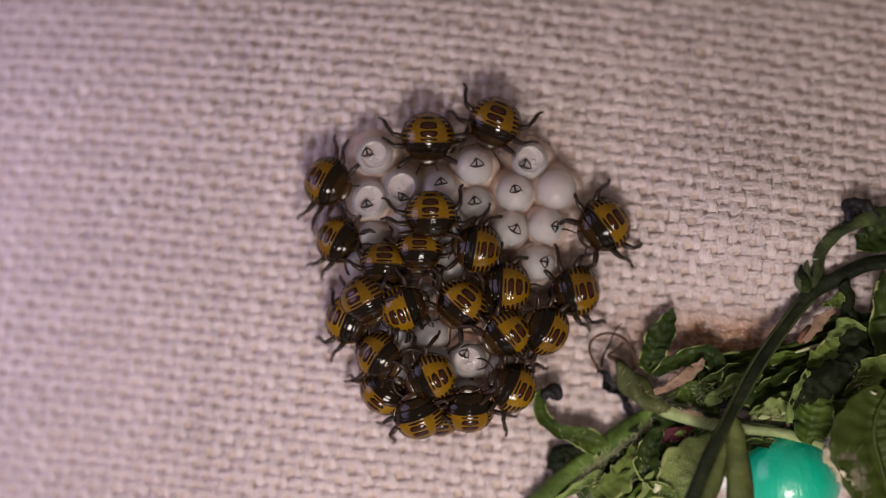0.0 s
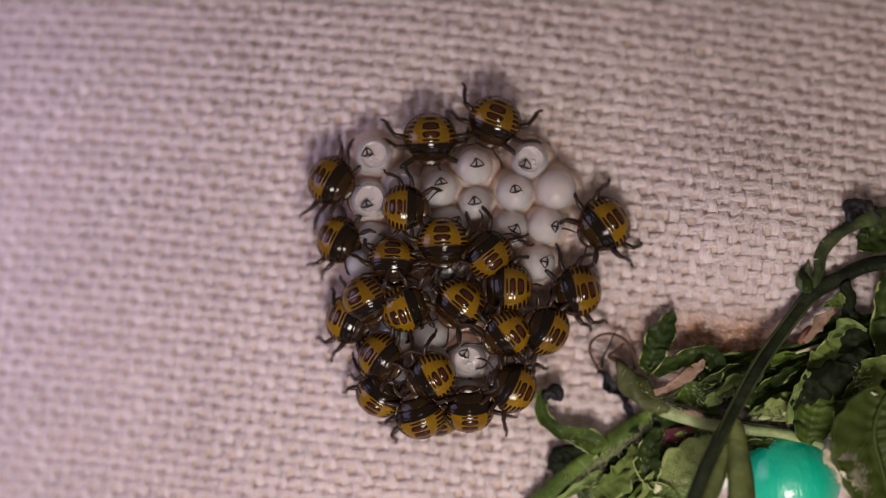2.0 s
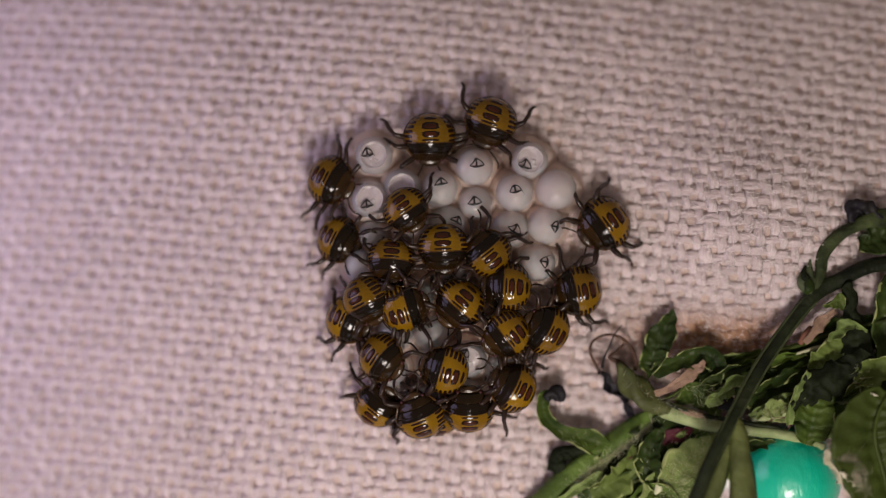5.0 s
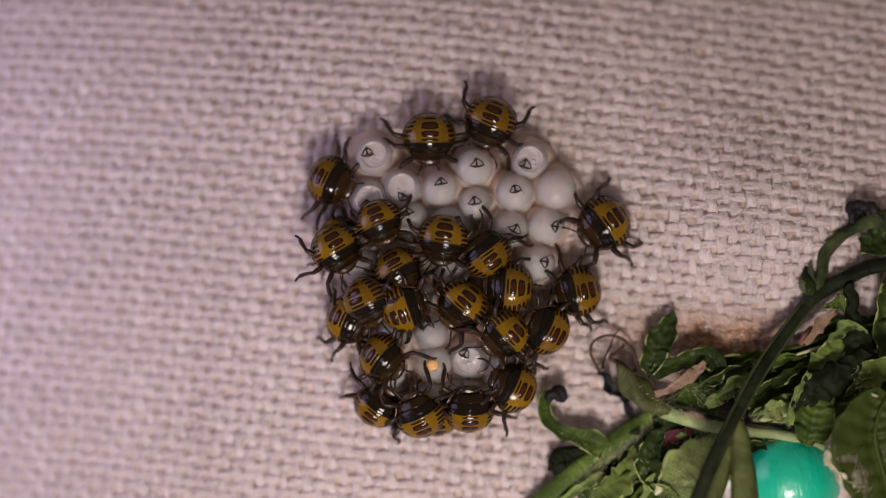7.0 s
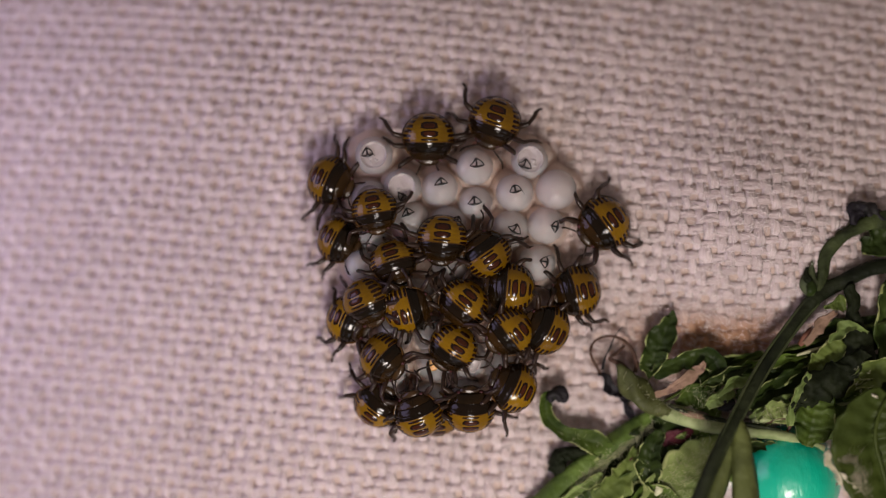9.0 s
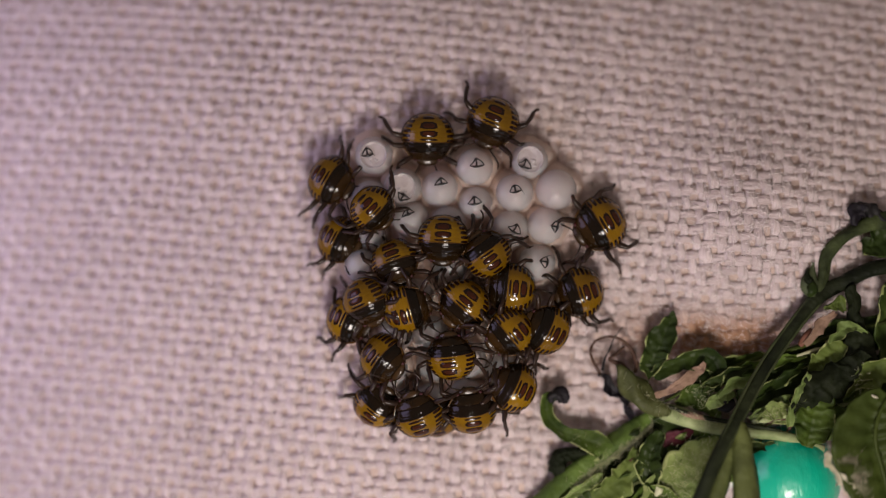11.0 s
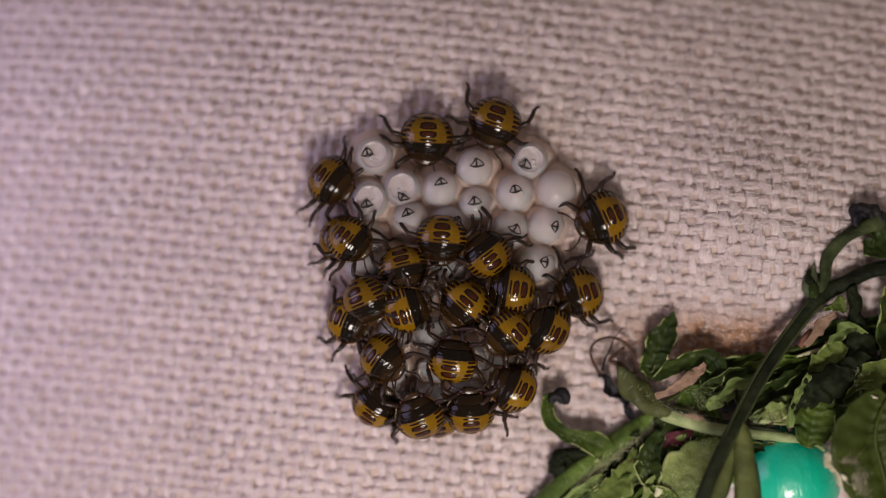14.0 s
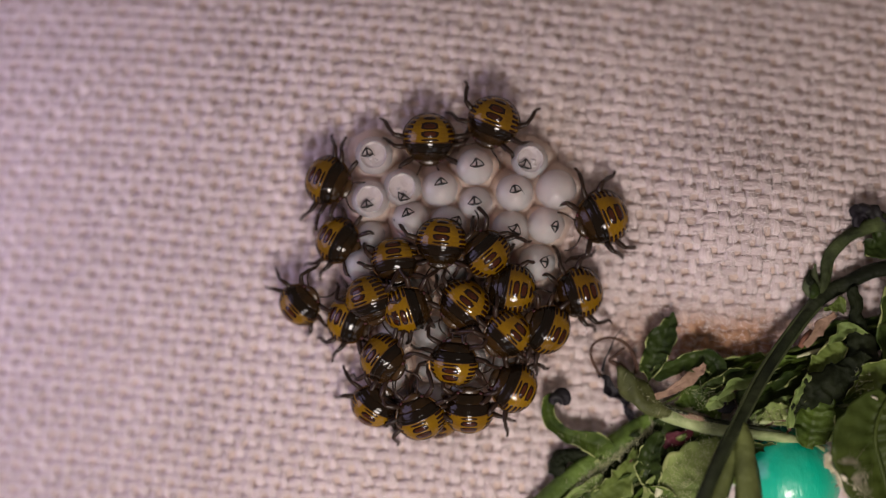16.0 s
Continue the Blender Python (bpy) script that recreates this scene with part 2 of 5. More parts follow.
def ball(name, cx, cy, cz, rx, ry, rz, material, nu=20, nv=12, power=1.0):
    verts, faces = [(cx, cy, cz - rz)], []
    for j in range(1, nv):
        f = math.pi * j / nv
        for i in range(nu):
            g = 2 * math.pi * i / nu
            verts.append((cx + rx * math.sin(f) ** power * math.cos(g), cy + ry * math.sin(f) ** power * math.sin(g), cz - rz * math.cos(f)))
    verts.append((cx, cy, cz + rz))
    for i in range(nu):
        i2 = (i + 1) % nu
        faces.append((0, 1 + i2, 1 + i))
        for j in range(nv - 2):
            a, b = 1 + j * nu, 1 + (j + 1) * nu
            faces.append((a + i, a + i2, b + i2, b + i))
        a = 1 + (nv - 2) * nu
        faces.append((a + i, a + i2, len(verts) - 1))
    return mesh_of(name, verts, faces, material)


def blade(name, spine, material, cup=0.25, roll=0.0, ripple=0.12, thick=0.05, seed=0, cols=16, per=11, teeth=0.0, crumple=0.10):
    """A leaf blade with a midrib along a spine of x, y, z, half width; roll turns it about the spine (degrees, or two for start and end)."""
    path = smooth_path(spine, per)
    rnd = random.Random(seed)
    ph = [rnd.uniform(0, 6.28) for _ in range(4)]
    n, w = len(path), cols + 1
    rolls = roll if isinstance(roll, tuple) else (roll, roll)
    top, low = [], []
    side_old = None
    for i, q in enumerate(path):
        a, b = path[max(i - 1, 0)], path[min(i + 1, n - 1)]
        tan = Vector(b[:3] - a[:3]).normalized()
        side = tan.cross(Vector((0, 0, 1)))
        if side.length < 0.15 and side_old:
            side = side_old.copy()
        side.normalize()
        if side_old and side.dot(side_old) < 0:
            side = -side
        side_old = side.copy()
        t = i / (n - 1)
        turn = Matrix.Rotation(radians(rolls[0] + (rolls[1] - rolls[0]) * t), 3, tan)
        s = turn @ side
        nor = s.cross(tan).normalized()
        hw = max(q[3], 0.004)
        for k in range(w):
            v = -1 + 2 * k / cols
            edge = 1 + teeth * (0.5 + 0.5 * math.sin(i * 1.9 + ph[0] + (2 if v > 0 else 0))) * abs(v) ** 3
            lift = cup * hw * v * v - 0.10 * hw * math.exp(-(v / 0.16) ** 2)
            lift += ripple * hw * abs(v) ** 1.5 * math.sin(i * 0.75 + ph[1] + (ph[2] if v > 0 else 0)) + 0.04 * hw * math.sin(i * 1.3 + 5 * abs(v))
            lift -= 0.03 * hw * max(0.0, math.cos(i * 0.85 - abs(v) * 4.2 + ph[3])) ** 8 * (1 - v * v)
            c = Vector(q[:3]) + s * v * hw * edge + nor * lift
            c += noise.noise_vector(c * 3.0 + Vector((seed, 0, 0))) * crumple * (0.25 + abs(v)) + noise.noise_vector(c * 7.0) * crumple * 0.25 + noise.noise_vector(c * 15.0) * crumple * 0.08
            top.append(c + nor * thick * 0.5)
            low.append(c - nor * thick * 0.5)
    verts, faces, m = top + low, [], len(top)
    for i in range(n - 1):
        for k in range(cols):
            a = i * w + k
            faces.append((a, a + 1, a + w + 1, a + w))
            faces.append((m + a, m + a + w, m + a + w + 1, m + a + 1))
        a, b = i * w, i * w + cols
        faces.append((a, a + w, m + a + w, m + a))
        faces.append((b, m + b, m + b + w, b + w))
    for k in range(cols):
        faces.append((k, m + k, m + k + 1, k + 1))
        a = (n - 1) * w + k
        faces.append((a, a + 1, m + a + 1, m + a))
    me = mesh_of(name, verts, faces, material)
    if material in (LEAF_MID, LEAF_LIGHT, LEAF_PALE, LEAF_DOWNY, LEAF_DARK):
        # the margin is paler in places
        me.materials.append(LEAF_RIM)
        for p in me.polygons:
            rim = min(v % m % w for v in p.vertices) == 0 or max(v % m % w for v in p.vertices) == cols
            if rim and noise.noise(verts[p.vertices[0]] * 2.2 + Vector((seed, 3, 0))) > 0.05:
                p.material_index = 1
    return me


# ---- cloth: backing sheet and woven threads ----
PITCH_X, PITCH_Y, SLANT = 0.325, 0.330, -6.2


def lie(x, y):
    """Height of the cloth over the table, in millimetres: it sinks on one side and behind, and swells beside the eggs."""
    left = np.clip(-1.5 - x, 0, 30)
    sag = 0.180 * (np.sqrt(left ** 2 + 1) - 1) + 0.03 * np.clip(y - 2.5, 0, 8) ** 2
    return 0.95 * np.exp(-((x - 8.0) / 3.6) ** 2 - ((y - 1.6) / 2.6) ** 2) - 1.25 * np.exp(-((x - 9.2) / 2.2) ** 2 - ((y + 6.1) / 1.6) ** 2) - sag


def weave_thread(k, along_x, half, pitch, cross_pitch, seed):
    rnd = np.random.RandomState(seed)
    crossings = round(2 * half / cross_pitch)
    per, sides = 6, 10
    n = crossings * per + 1
    u = np.arange(n) / per
    wide = (0.108 if along_x else 0.120) * (1 + 0.06 * rnd.randn())
    wob = np.interp(u, np.arange(0, crossings + 4, 3), rnd.randn(len(np.arange(0, crossings + 4, 3))))
    fat = np.interp(u, np.arange(0, crossings + 4, 2), rnd.randn(len(np.arange(0, crossings + 4, 2))))
    sign = 1 if along_x else -1
    z = (-0.138 if along_x else -0.130) + sign * (0.047 if along_x else 0.057) * np.cos(np.pi * (u + k)) + 0.010 * fat
    across = k * pitch + 0.024 * wob + (0.026 if along_x else 0.034) * np.sin(np.pi * (u + k)) + 0.012 * rnd.randn()
    along = u * cross_pitch - half
    a = 2 * np.pi * np.arange(sides) / sides
    rw = wide * (1 + 0.15 * fat + 0.15 * sign * np.cos(np.pi * (u + k)))
    ring_c = across[:, None] + rw[:, None] * np.cos(a)[None]
    ring_z = z[:, None] + ((0.078 if along_x else 0.064) * (1 + 0.06 * fat))[:, None] * np.sin(a)[None]
    ring_a = np.repeat(along[:, None], sides, 1)
    co = np.stack([ring_a, ring_c, ring_z] if along_x else [ring_c, ring_a, ring_z], -1).reshape(-1, 3) * MM
    co[:, 1] -= 1.9 * co[:, 0] ** 2
    co[:, 2] += lie(co[:, 0] / MM, co[:, 1] / MM) * MM
    i = np.arange(n - 1)[:, None] * sides
    j = np.arange(sides)[None]
    j2 = (j + 1) % sides
    f = np.stack([i + j, i + j2, i + sides + j2, i + sides + j], -1).reshape(-1, 4)
    if not along_x:
        f = f[:, ::-1]
    me = bpy.data.meshes.new("thread")
    me.vertices.add(len(co))
    me.vertices.foreach_set("co", co.ravel())
    me.loops.add(f.size)
    me.loops.foreach_set("vertex_index", f.ravel().astype(np.int32))
    me.polygons.add(len(f))
    me.polygons.foreach_set("loop_start", np.arange(0, f.size, 4, dtype=np.int32))
    me.polygons.foreach_set("use_smooth", np.ones(len(f), bool))
    me.update(calc_edges=True)
    me.materials.append(WEFT if along_x else WARP)
    return me


def sheet(name, half_x, half_y, z, material, cells=40):
    verts, faces = [], []
    for j in range(cells + 1):
        for i in range(cells + 1):
            x, y = (2 * i / cells - 1) * half_x, (2 * j / cells - 1) * half_y
            verts.append((x, y, z + 0.02 * math.sin(x * 0.9) * math.cos(y * 0.7) + float(lie(x, y))))
    for j in range(cells):
        for i in range(cells):
            a = j * (cells + 1) + i
            faces.append((a, a + 1, a + cells + 2, a + cells + 1))
    return mesh_of(name, verts, faces, material)


def table_sheet():
    """The support under the cloth, falling away on one side."""
    xs = [-400] + [-13 + 0.5 * i for i in range(67)] + [400]
    ys = [-400] + [-12 + 0.5 * i for i in range(49)] + [400]
    verts = [(x, y, -0.36 + float(lie(x, y))) for y in ys for x in xs]
    n = len(xs)
    faces = [(j * n + i, j * n + i + 1, (j + 1) * n + i + 1, (j + 1) * n + i) for j in range(len(ys) - 1) for i in range(n - 1)]
    return mesh_of("ground", verts, faces, BACKING)


ground = tagged(new("ground", table_sheet()), "brown table surface under the thin cloth", "table top", kind="structure")
ground.matrix_basis = pose(0, 0, 0, 0, 0, SLANT)
cloth = tagged(new("cloth", sheet("cloth", 17, 12, -0.166, BACKING, 60)), "pale pinkish white plain woven cotton cloth", "cloth", kind="structure")
cloth.matrix_basis = pose(0, 0, 0, 0, 0, SLANT)
HALF_X, HALF_Y = 50 * PITCH_X, 34 * PITCH_Y
for k in range(-34, 35):
    part("weft_thread", weave_thread(k, True, HALF_X, PITCH_Y, PITCH_X, 1000 + k), cloth)
for k in range(-50, 51):
    part("warp_thread", weave_thread(k, False, HALF_Y, PITCH_X, PITCH_Y, 5000 + k), cloth)


def lint(count, seed):
    """Loose fibres standing off the weave."""
    rnd = random.Random(seed)
    verts, faces = [], []
    for _ in range(count):
        q = Vector((rnd.triangular(-12, 13, 8), rnd.uniform(-9, 9), rnd.uniform(-0.045, 0.01)))
        q.z += float(lie(q.x, q.y))
        ang, ln = rnd.choice((rnd.gauss(1.9, 0.5), rnd.gauss(0.2, 0.5), rnd.gauss(0, 0.4))), rnd.uniform(0.06, 0.17) * (3.5 if rnd.random() < 0.012 else 1.0)
        e = q + Vector((math.cos(ang) * ln, math.sin(ang) * ln, rnd.uniform(-0.02, 0.10)))
        m = (q + e) / 2 + Vector((rnd.gauss(0, 0.16 * ln), rnd.gauss(0, 0.16 * ln), 0.035))
        n = len(verts)
        side = (e - q).cross(Vector((0, 0, 1))).normalized() * rnd.uniform(0.005, 0.011)
        for k, p in enumerate((q, m, e)):
            verts += [p + side * (1 - 0.35 * k), p - side * (1 - 0.35 * k), p + Vector((0, 0, 0.012))]
        for r in (0, 3):
            faces += [(n + r, n + r + 3, n + r + 4, n + r + 1), (n + r + 1, n + r + 4, n + r + 5, n + r + 2), (n + r + 2, n + r + 5, n + r + 3, n + r)]
    return mesh_of("lint", verts, faces, FUZZ)


tagged(new("lint", lint(24000, 9)), "short pale cotton fibres standing off the weave", "lint", kind="stuff").matrix_basis = pose(0, 0, 0, 0, 0, SLANT)


# ---- eggs ----
def egg_shell(r, sunk):
    rows = [(0.0, -1.0), (0.45, -0.93), (0.78, -0.68), (0.96, -0.30), (1.0, 0.05)]
    rows += [(0.95, 0.36), (0.84, 0.60), (0.74, 0.72), (0.70, 0.745)] if sunk else [(0.96, 0.31), (0.88, 0.51), (0.79, 0.645), (0.70, 0.74), (0.60, 0.82), (0.40, 0.935), (0.2, 0.993), (0.0, 1.01)]
    prof = smooth_path(rows, 3)
    nu = 32
    verts, faces = [], []
    for rad, z in prof:
        for i in range(nu):
            g = 2 * math.pi * i / nu
            verts.append((rad * r * math.cos(g), rad * r * math.sin(g), z * r))
    for j in range(len(prof) - 1):
        for i in range(nu):
            i2 = (i + 1) % nu
            faces.append((j * nu + i, j * nu + i2, (j + 1) * nu + i2, (j + 1) * nu + i))
    return mesh_of("shell", verts, faces, SHELL)


def egg_lid(r):
    """The sunken lid of a hatched egg."""
    prof = smooth_path([(0.705, 0.735), (0.68, 0.755), (0.64, 0.735), (0.60, 0.70), (0.40, 0.67), (0.2, 0.665), (0.0, 0.665)], 3)
    nu = 32
    verts, faces = [], []
    for k, (rad, z) in enumerate(prof):
        for i in range(nu):
            g = 2 * math.pi * i / nu
            crumple = 0.022 * math.sin(3 * g + 2 + k * 0.4) * min(1, rad / 0.4) if rad < 0.62 else 0
            verts.append((rad * r * math.cos(g), rad * r * math.sin(g), (z + crumple) * r))
    for j in range(len(prof) - 1):
        for i in range(nu):
            i2 = (i + 1) % nu
            faces.append((j * nu + i, j * nu + i2, (j + 1) * nu + i2, (j + 1) * nu + i))
    return mesh_of("lid", verts, faces, MEMBRANE)


def glue_foot(r):
    """The skirt of dried glue round an egg's foot."""
    prof = smooth_path([(1.50, -1.0), (1.36, -0.62), (1.18, -0.20), (1.04, 0.10), (0.94, 0.16)], 2)
    nu = 24
    verts, faces = [], []
    for k, (rad, z) in enumerate(prof):
        for i in range(nu):
            g = 2 * math.pi * i / nu
            q = rad * (1 + 0.05 * math.sin(3 * g + 1) + 0.04 * math.sin(5 * g))
            verts.append((q * r * math.cos(g), q * r * math.sin(g), z * r))
    for j in range(len(prof) - 1):
        for i in range(nu):
            i2 = (i + 1) % nu
            faces.append((j * nu + i, j * nu + i2, (j + 1) * nu + i2, (j + 1) * nu + i))
    return mesh_of("glue_foot", verts, faces, GLUE)


def burster_mesh(seed):
    """The small black T-braced triangle that splits the lid, each a little bent; some with a fine crack."""
    rnd = random.Random(seed)
    w, h, b = rnd.uniform(0.14, 0.19), rnd.uniform(0.09, 0.13), rnd.uniform(-0.03, 0.03)
    low = rnd.uniform(-0.10, -0.06)
    loops = [[(-w, -0.055, -0.01, 0.012), (-w / 2, low + 0.005, 0.015, 0.024), (b, low, 0.02, 0.030), (w / 2, low + 0.01, 0.015, 0.024), (w, -0.05, -0.01, 0.012)],
             [(-w, -0.055, -0.01, 0.014), (-0.09, 0.03, 0.02, 0.017), (b, h, 0.02, 0.024)],
             [(w, -0.05, -0.01, 0.014), (0.10, 0.05, 0.02, 0.017), (b, h, 0.02, 0.024)],
             [(b, h, 0.02, 0.022), (b * 0.5, 0.0, 0.04, 0.024), (b, low, 0.02, 0.030)]]
    if rnd.random() < 0.5:
        k = rnd.choice((-1, 1))
        loops.append([(k * w, -0.05, -0.01, 0.012), (k * w * 1.3, -0.12, -0.035, 0.007), (k * w * 1.35, -0.20, -0.07, 0.005)])
    verts, faces = [], []
    for q in loops:
        me = tube("burster", q, BURST, 6, 4, 0.2, seed)
        base = len(verts)
        verts += [tuple(c / MM for c in v.co) for v in me.vertices]
        faces += [tuple(base + i for i in p.vertices) for p in me.polygons]
        bpy.data.meshes.remove(me)
    return mesh_of("burster", verts, faces, BURST)


def torn_membrane(r, seed):
    """Crumpled film left in a hatched egg's lid."""
    verts, faces = [(0.05 * r, -0.22 * r, 0.71 * r)], []
    nu, nr = 22, 6
    for j in range(1, nr + 1):
        for i in range(nu):
            g = 2 * math.pi * i / nu
            q = j / nr * r * (0.34 + 0.10 * math.sin(3 * g + seed))
            x, y = 0.05 * r + q * math.cos(g), -0.22 * r + 0.75 * q * math.sin(g)
            z = 0.70 * r + 0.06 * noise.noise(Vector((x * 9, y * 9, seed))) + 0.04 * noise.noise(Vector((x * 24, y * 24, seed))) - 0.05 * (j / nr) ** 4
            verts.append((x, y, z))
    for i in range(nu):
        i2 = (i + 1) % nu
        faces.append((0, 1 + i, 1 + i2))
        for j in range(nr - 1):
            a, b = 1 + j * nu, 1 + (j + 1) * nu
            faces.append((a + i, b + i, b + i2, a + i2))
    return mesh_of("torn_membrane", verts, faces, FILM)


BURSTERS = [burster_mesh(k) for k in range(6)]
EGG_MESHES = {}


def egg(x, y, r=0.535, lean=0.0, way=0.0, mark=None, sunk=False, yolk=False):
    """An egg standing on the cloth. mark: direction, distance on the lid and turn of the black burster."""
    key = (round(r, 3), sunk)
    if key not in EGG_MESHES:
        EGG_MESHES[key] = (egg_shell(r, sunk), egg_lid(r) if sunk else None, glue_foot(r))
    shell_me, lid_me, foot_me = EGG_MESHES[key]
    state = "hatched translucent white egg with a sunken torn lid" if sunk else ("white egg with an orange spot showing through" if yolk else "milky white round egg glued to the cloth")
    ob = tagged(new("insect_egg"), state, "insect egg", "egg cluster")
    ob.matrix_basis = Matrix.Translation((x * MM, y * MM, r * 0.94 * MM)) @ Matrix.Rotation(radians(way), 4, "Z") @ Matrix.Rotation(radians(lean), 4, "Y") @ Matrix.Rotation(radians(-way), 4, "Z")
    part("shell", shell_me, ob)
    if sunk:
        part("lid", lid_me, ob)
    part("glue_foot", foot_me, ob, "whitish dried glue")
    if mark:
        a, d, turn = mark
        mx, my = d * math.cos(radians(a)), d * math.sin(radians(a))
        mz = math.sqrt(max(1.03 * r * r - mx * mx - my * my, 0.05)) if not sunk else 0.71 * r
        nrm = Vector((mx, my, mz)).normalized() if not sunk else Vector((0, 0, 1))
        m = Matrix.Translation((mx * MM, my * MM, (mz + 0.01) * MM)) @ Vector((0, 0, 1)).rotation_difference(nrm).to_matrix().to_4x4() @ Matrix.Rotation(radians(turn), 4, "Z")
        part("egg_burster", BURSTERS[int(abs(x * 131 + y * 57)) % 6], ob, "thin black triangular egg burster", m)
    if sunk:
        part("torn_membrane", torn_membrane(r, x + y), ob, "crumpled shiny torn film")
    if yolk:
        part("yolk_spot", ball("yolk_spot", -0.05, -0.04, 0.50, 0.17, 0.15, 0.04, YOLK, 12, 6), ob, "orange spot under the lid")
    return ob


egg(-1.803, 2.439, 0.501, mark=(162, 0.175, 10), sunk=True)
egg(-1.892, 1.301, 0.501, mark=(-121, 0.175, 10), sunk=True)
egg(-1.064, 1.611, 0.501, mark=(-84, 0.271, 150), sunk=True)
egg(-1.884, 0.341, 0.387)
egg(-0.842, 0.783, 0.487, mark=(117, 0.168, 20))
egg(-0.089, 1.566, 0.487, mark=(79, 0.156, 10))
egg(0.827, 2.142, 0.487, mark=(57, 0.087, 5))
egg(0.857, 1.197, 0.445, mark=(134, 0.059, 5))
egg(2.261, 2.32, 0.487, mark=(-138, 0.18, -20), sunk=True)
egg(1.87, 1.47, 0.497, mark=(99, 0.081, 10))
egg(2.95, 1.55, 0.535)
egg(2.689, 0.621, 0.487, mark=(-11, 0.2, 75))
egg(0.133, 0.635, 0.487, mark=(26, 0.242, -25))
egg(1.758, 0.532, 0.487, mark=(-4, 0.107, -30))
egg(2.453, -0.355, 0.487, mark=(7, 0.156, 80))
egg(0.163, -0.37, 0.487)
egg(-0.222, -2.957, 0.487, yolk=True)
egg(0.651, -2.884, 0.487, mark=(118, 0.208, -30), sunk=True)
egg(-0.325, -2.204, 0.473)
egg(-1.242, -0.429, 0.487)
egg(-0.725, -1.242, 0.487)
egg(-2.131, -0.429, 0.458)
egg(0.532, -1.538, 0.487)
egg(-1.243, -2.204, 0.473)
egg(1.494, -2.277, 0.487)
egg(-1.391, -3.166, 0.473)
egg(1.568, -3.166, 0.473)
egg(-0.355, -3.981, 0.458)
egg(0.607, -3.833, 0.458)
egg(-1.908, -1.539, 0.473)


# ---- nymphs: body space, head towards +x, millimetres ----
def half_width(x):
    if x <= -0.08:
        return 0.645 * max(1 - ((x + 0.08) / 0.645) ** 2, 0) ** 0.50
    return 0.645 - 0.27 * (max(x + 0.08, 0) / 0.60) ** 1.8


def ridge(x):
    if x <= -0.10:
        return 0.28 + 0.54 * max(1 - ((x + 0.10) / 0.63) ** 2, 0) ** 0.55
    return 0.82 - 0.30 * ((x + 0.10) / 0.62) ** 2


def rim_z(x):
    return 0.30 + 0.02 * math.cos(3 * x)


def skin(x, s, lift=0.0):
    w, z0 = half_width(x), rim_z(x)
    c = max(1 - s * s, 0) ** 0.55
    return Vector((x, s * (w + lift), z0 + (max(ridge(x) - z0, 0) + lift) * c))


def skin_normal(x, s):
    e = 0.01
    a = skin(min(x + e, 0.52), s) - skin(max(x - e, -0.72), s)
    b = skin(x, min(s + e, 0.995)) - skin(x, max(s - e, -0.995))
    return a.cross(b).normalized()


def body_segment(name, x0, x1, material, nx, ns=22, bulge=0.0, lift=0.0, groove=0.0, pleat=0.0):
    verts, faces = [], []
    for i in range(nx + 1):
        t = i / nx
        x = x0 + (x1 - x0) * t
        up = lift + bulge * math.sin(math.pi * t) - groove * (abs(2 * t - 1) ** 8) - pleat * max(0, math.sin(x * 52 + 0.6)) ** 6
        for k in range(ns + 1):
            verts.append(skin(x, -math.cos(math.pi * k / ns), up))
        for k in range(1, ns):
            s = math.cos(math.pi * k / ns)
            verts.append(Vector((x, s * half_width(x) * 0.97, rim_z(x) - 0.16 * (1 - s * s) ** 0.5 * min(1, half_width(x) / 0.3))))
    m = 2 * ns
    for i in range(nx):
        for k in range(m):
            k2 = (k + 1) % m
            faces.append((i * m + k, (i + 1) * m + k, (i + 1) * m + k2, i * m + k2))
    faces.append(tuple(range(m)))
    faces.append(tuple(range(nx * m + m - 1, nx * m - 1, -1)))
    return mesh_of(name, verts, faces, material)


def shield(name, x, s, hx, hs, material, power=3.0, high=0.016):
    """A small raised plate that follows the skin."""
    nu, nr = 20, 4
    verts, faces = [skin(x, s) + skin_normal(x, s) * high], []
    for j in range(1, nr + 1):
        k = j / nr
        for i in range(nu):
            g = 2 * math.pi * i / nu
            c, d = math.cos(g), math.sin(g)
            q = k / (abs(c) ** power + abs(d) ** power) ** (1 / power)
            xx, ss = x + hx * q * c, max(min(s + hs * q * d, 0.995), -0.995)
            xx = min(max(xx, -0.718), 0.5)
            verts.append(skin(xx, ss) + skin_normal(xx, ss) * (high * (1 - k ** 6) - 0.004 * (k == 1)))
    for i in range(nu):
        i2 = (i + 1) % nu
        faces.append((0, 1 + i, 1 + i2))
        for j in range(nr - 1):
            a, b = 1 + j * nu, 1 + (j + 1) * nu
            faces.append((a + i, b + i, b + i2, a + i2))
    return mesh_of(name, verts, faces, material)


def mirrored(me):
    co = np.empty(len(me.vertices) * 3)
    me.vertices.foreach_get("co", co)
    co = co.reshape(-1, 3)
    co[:, 1] *= -1
    two = me.copy()
    two.vertices.foreach_set("co", co.ravel())
    two.flip_normals()
    return two


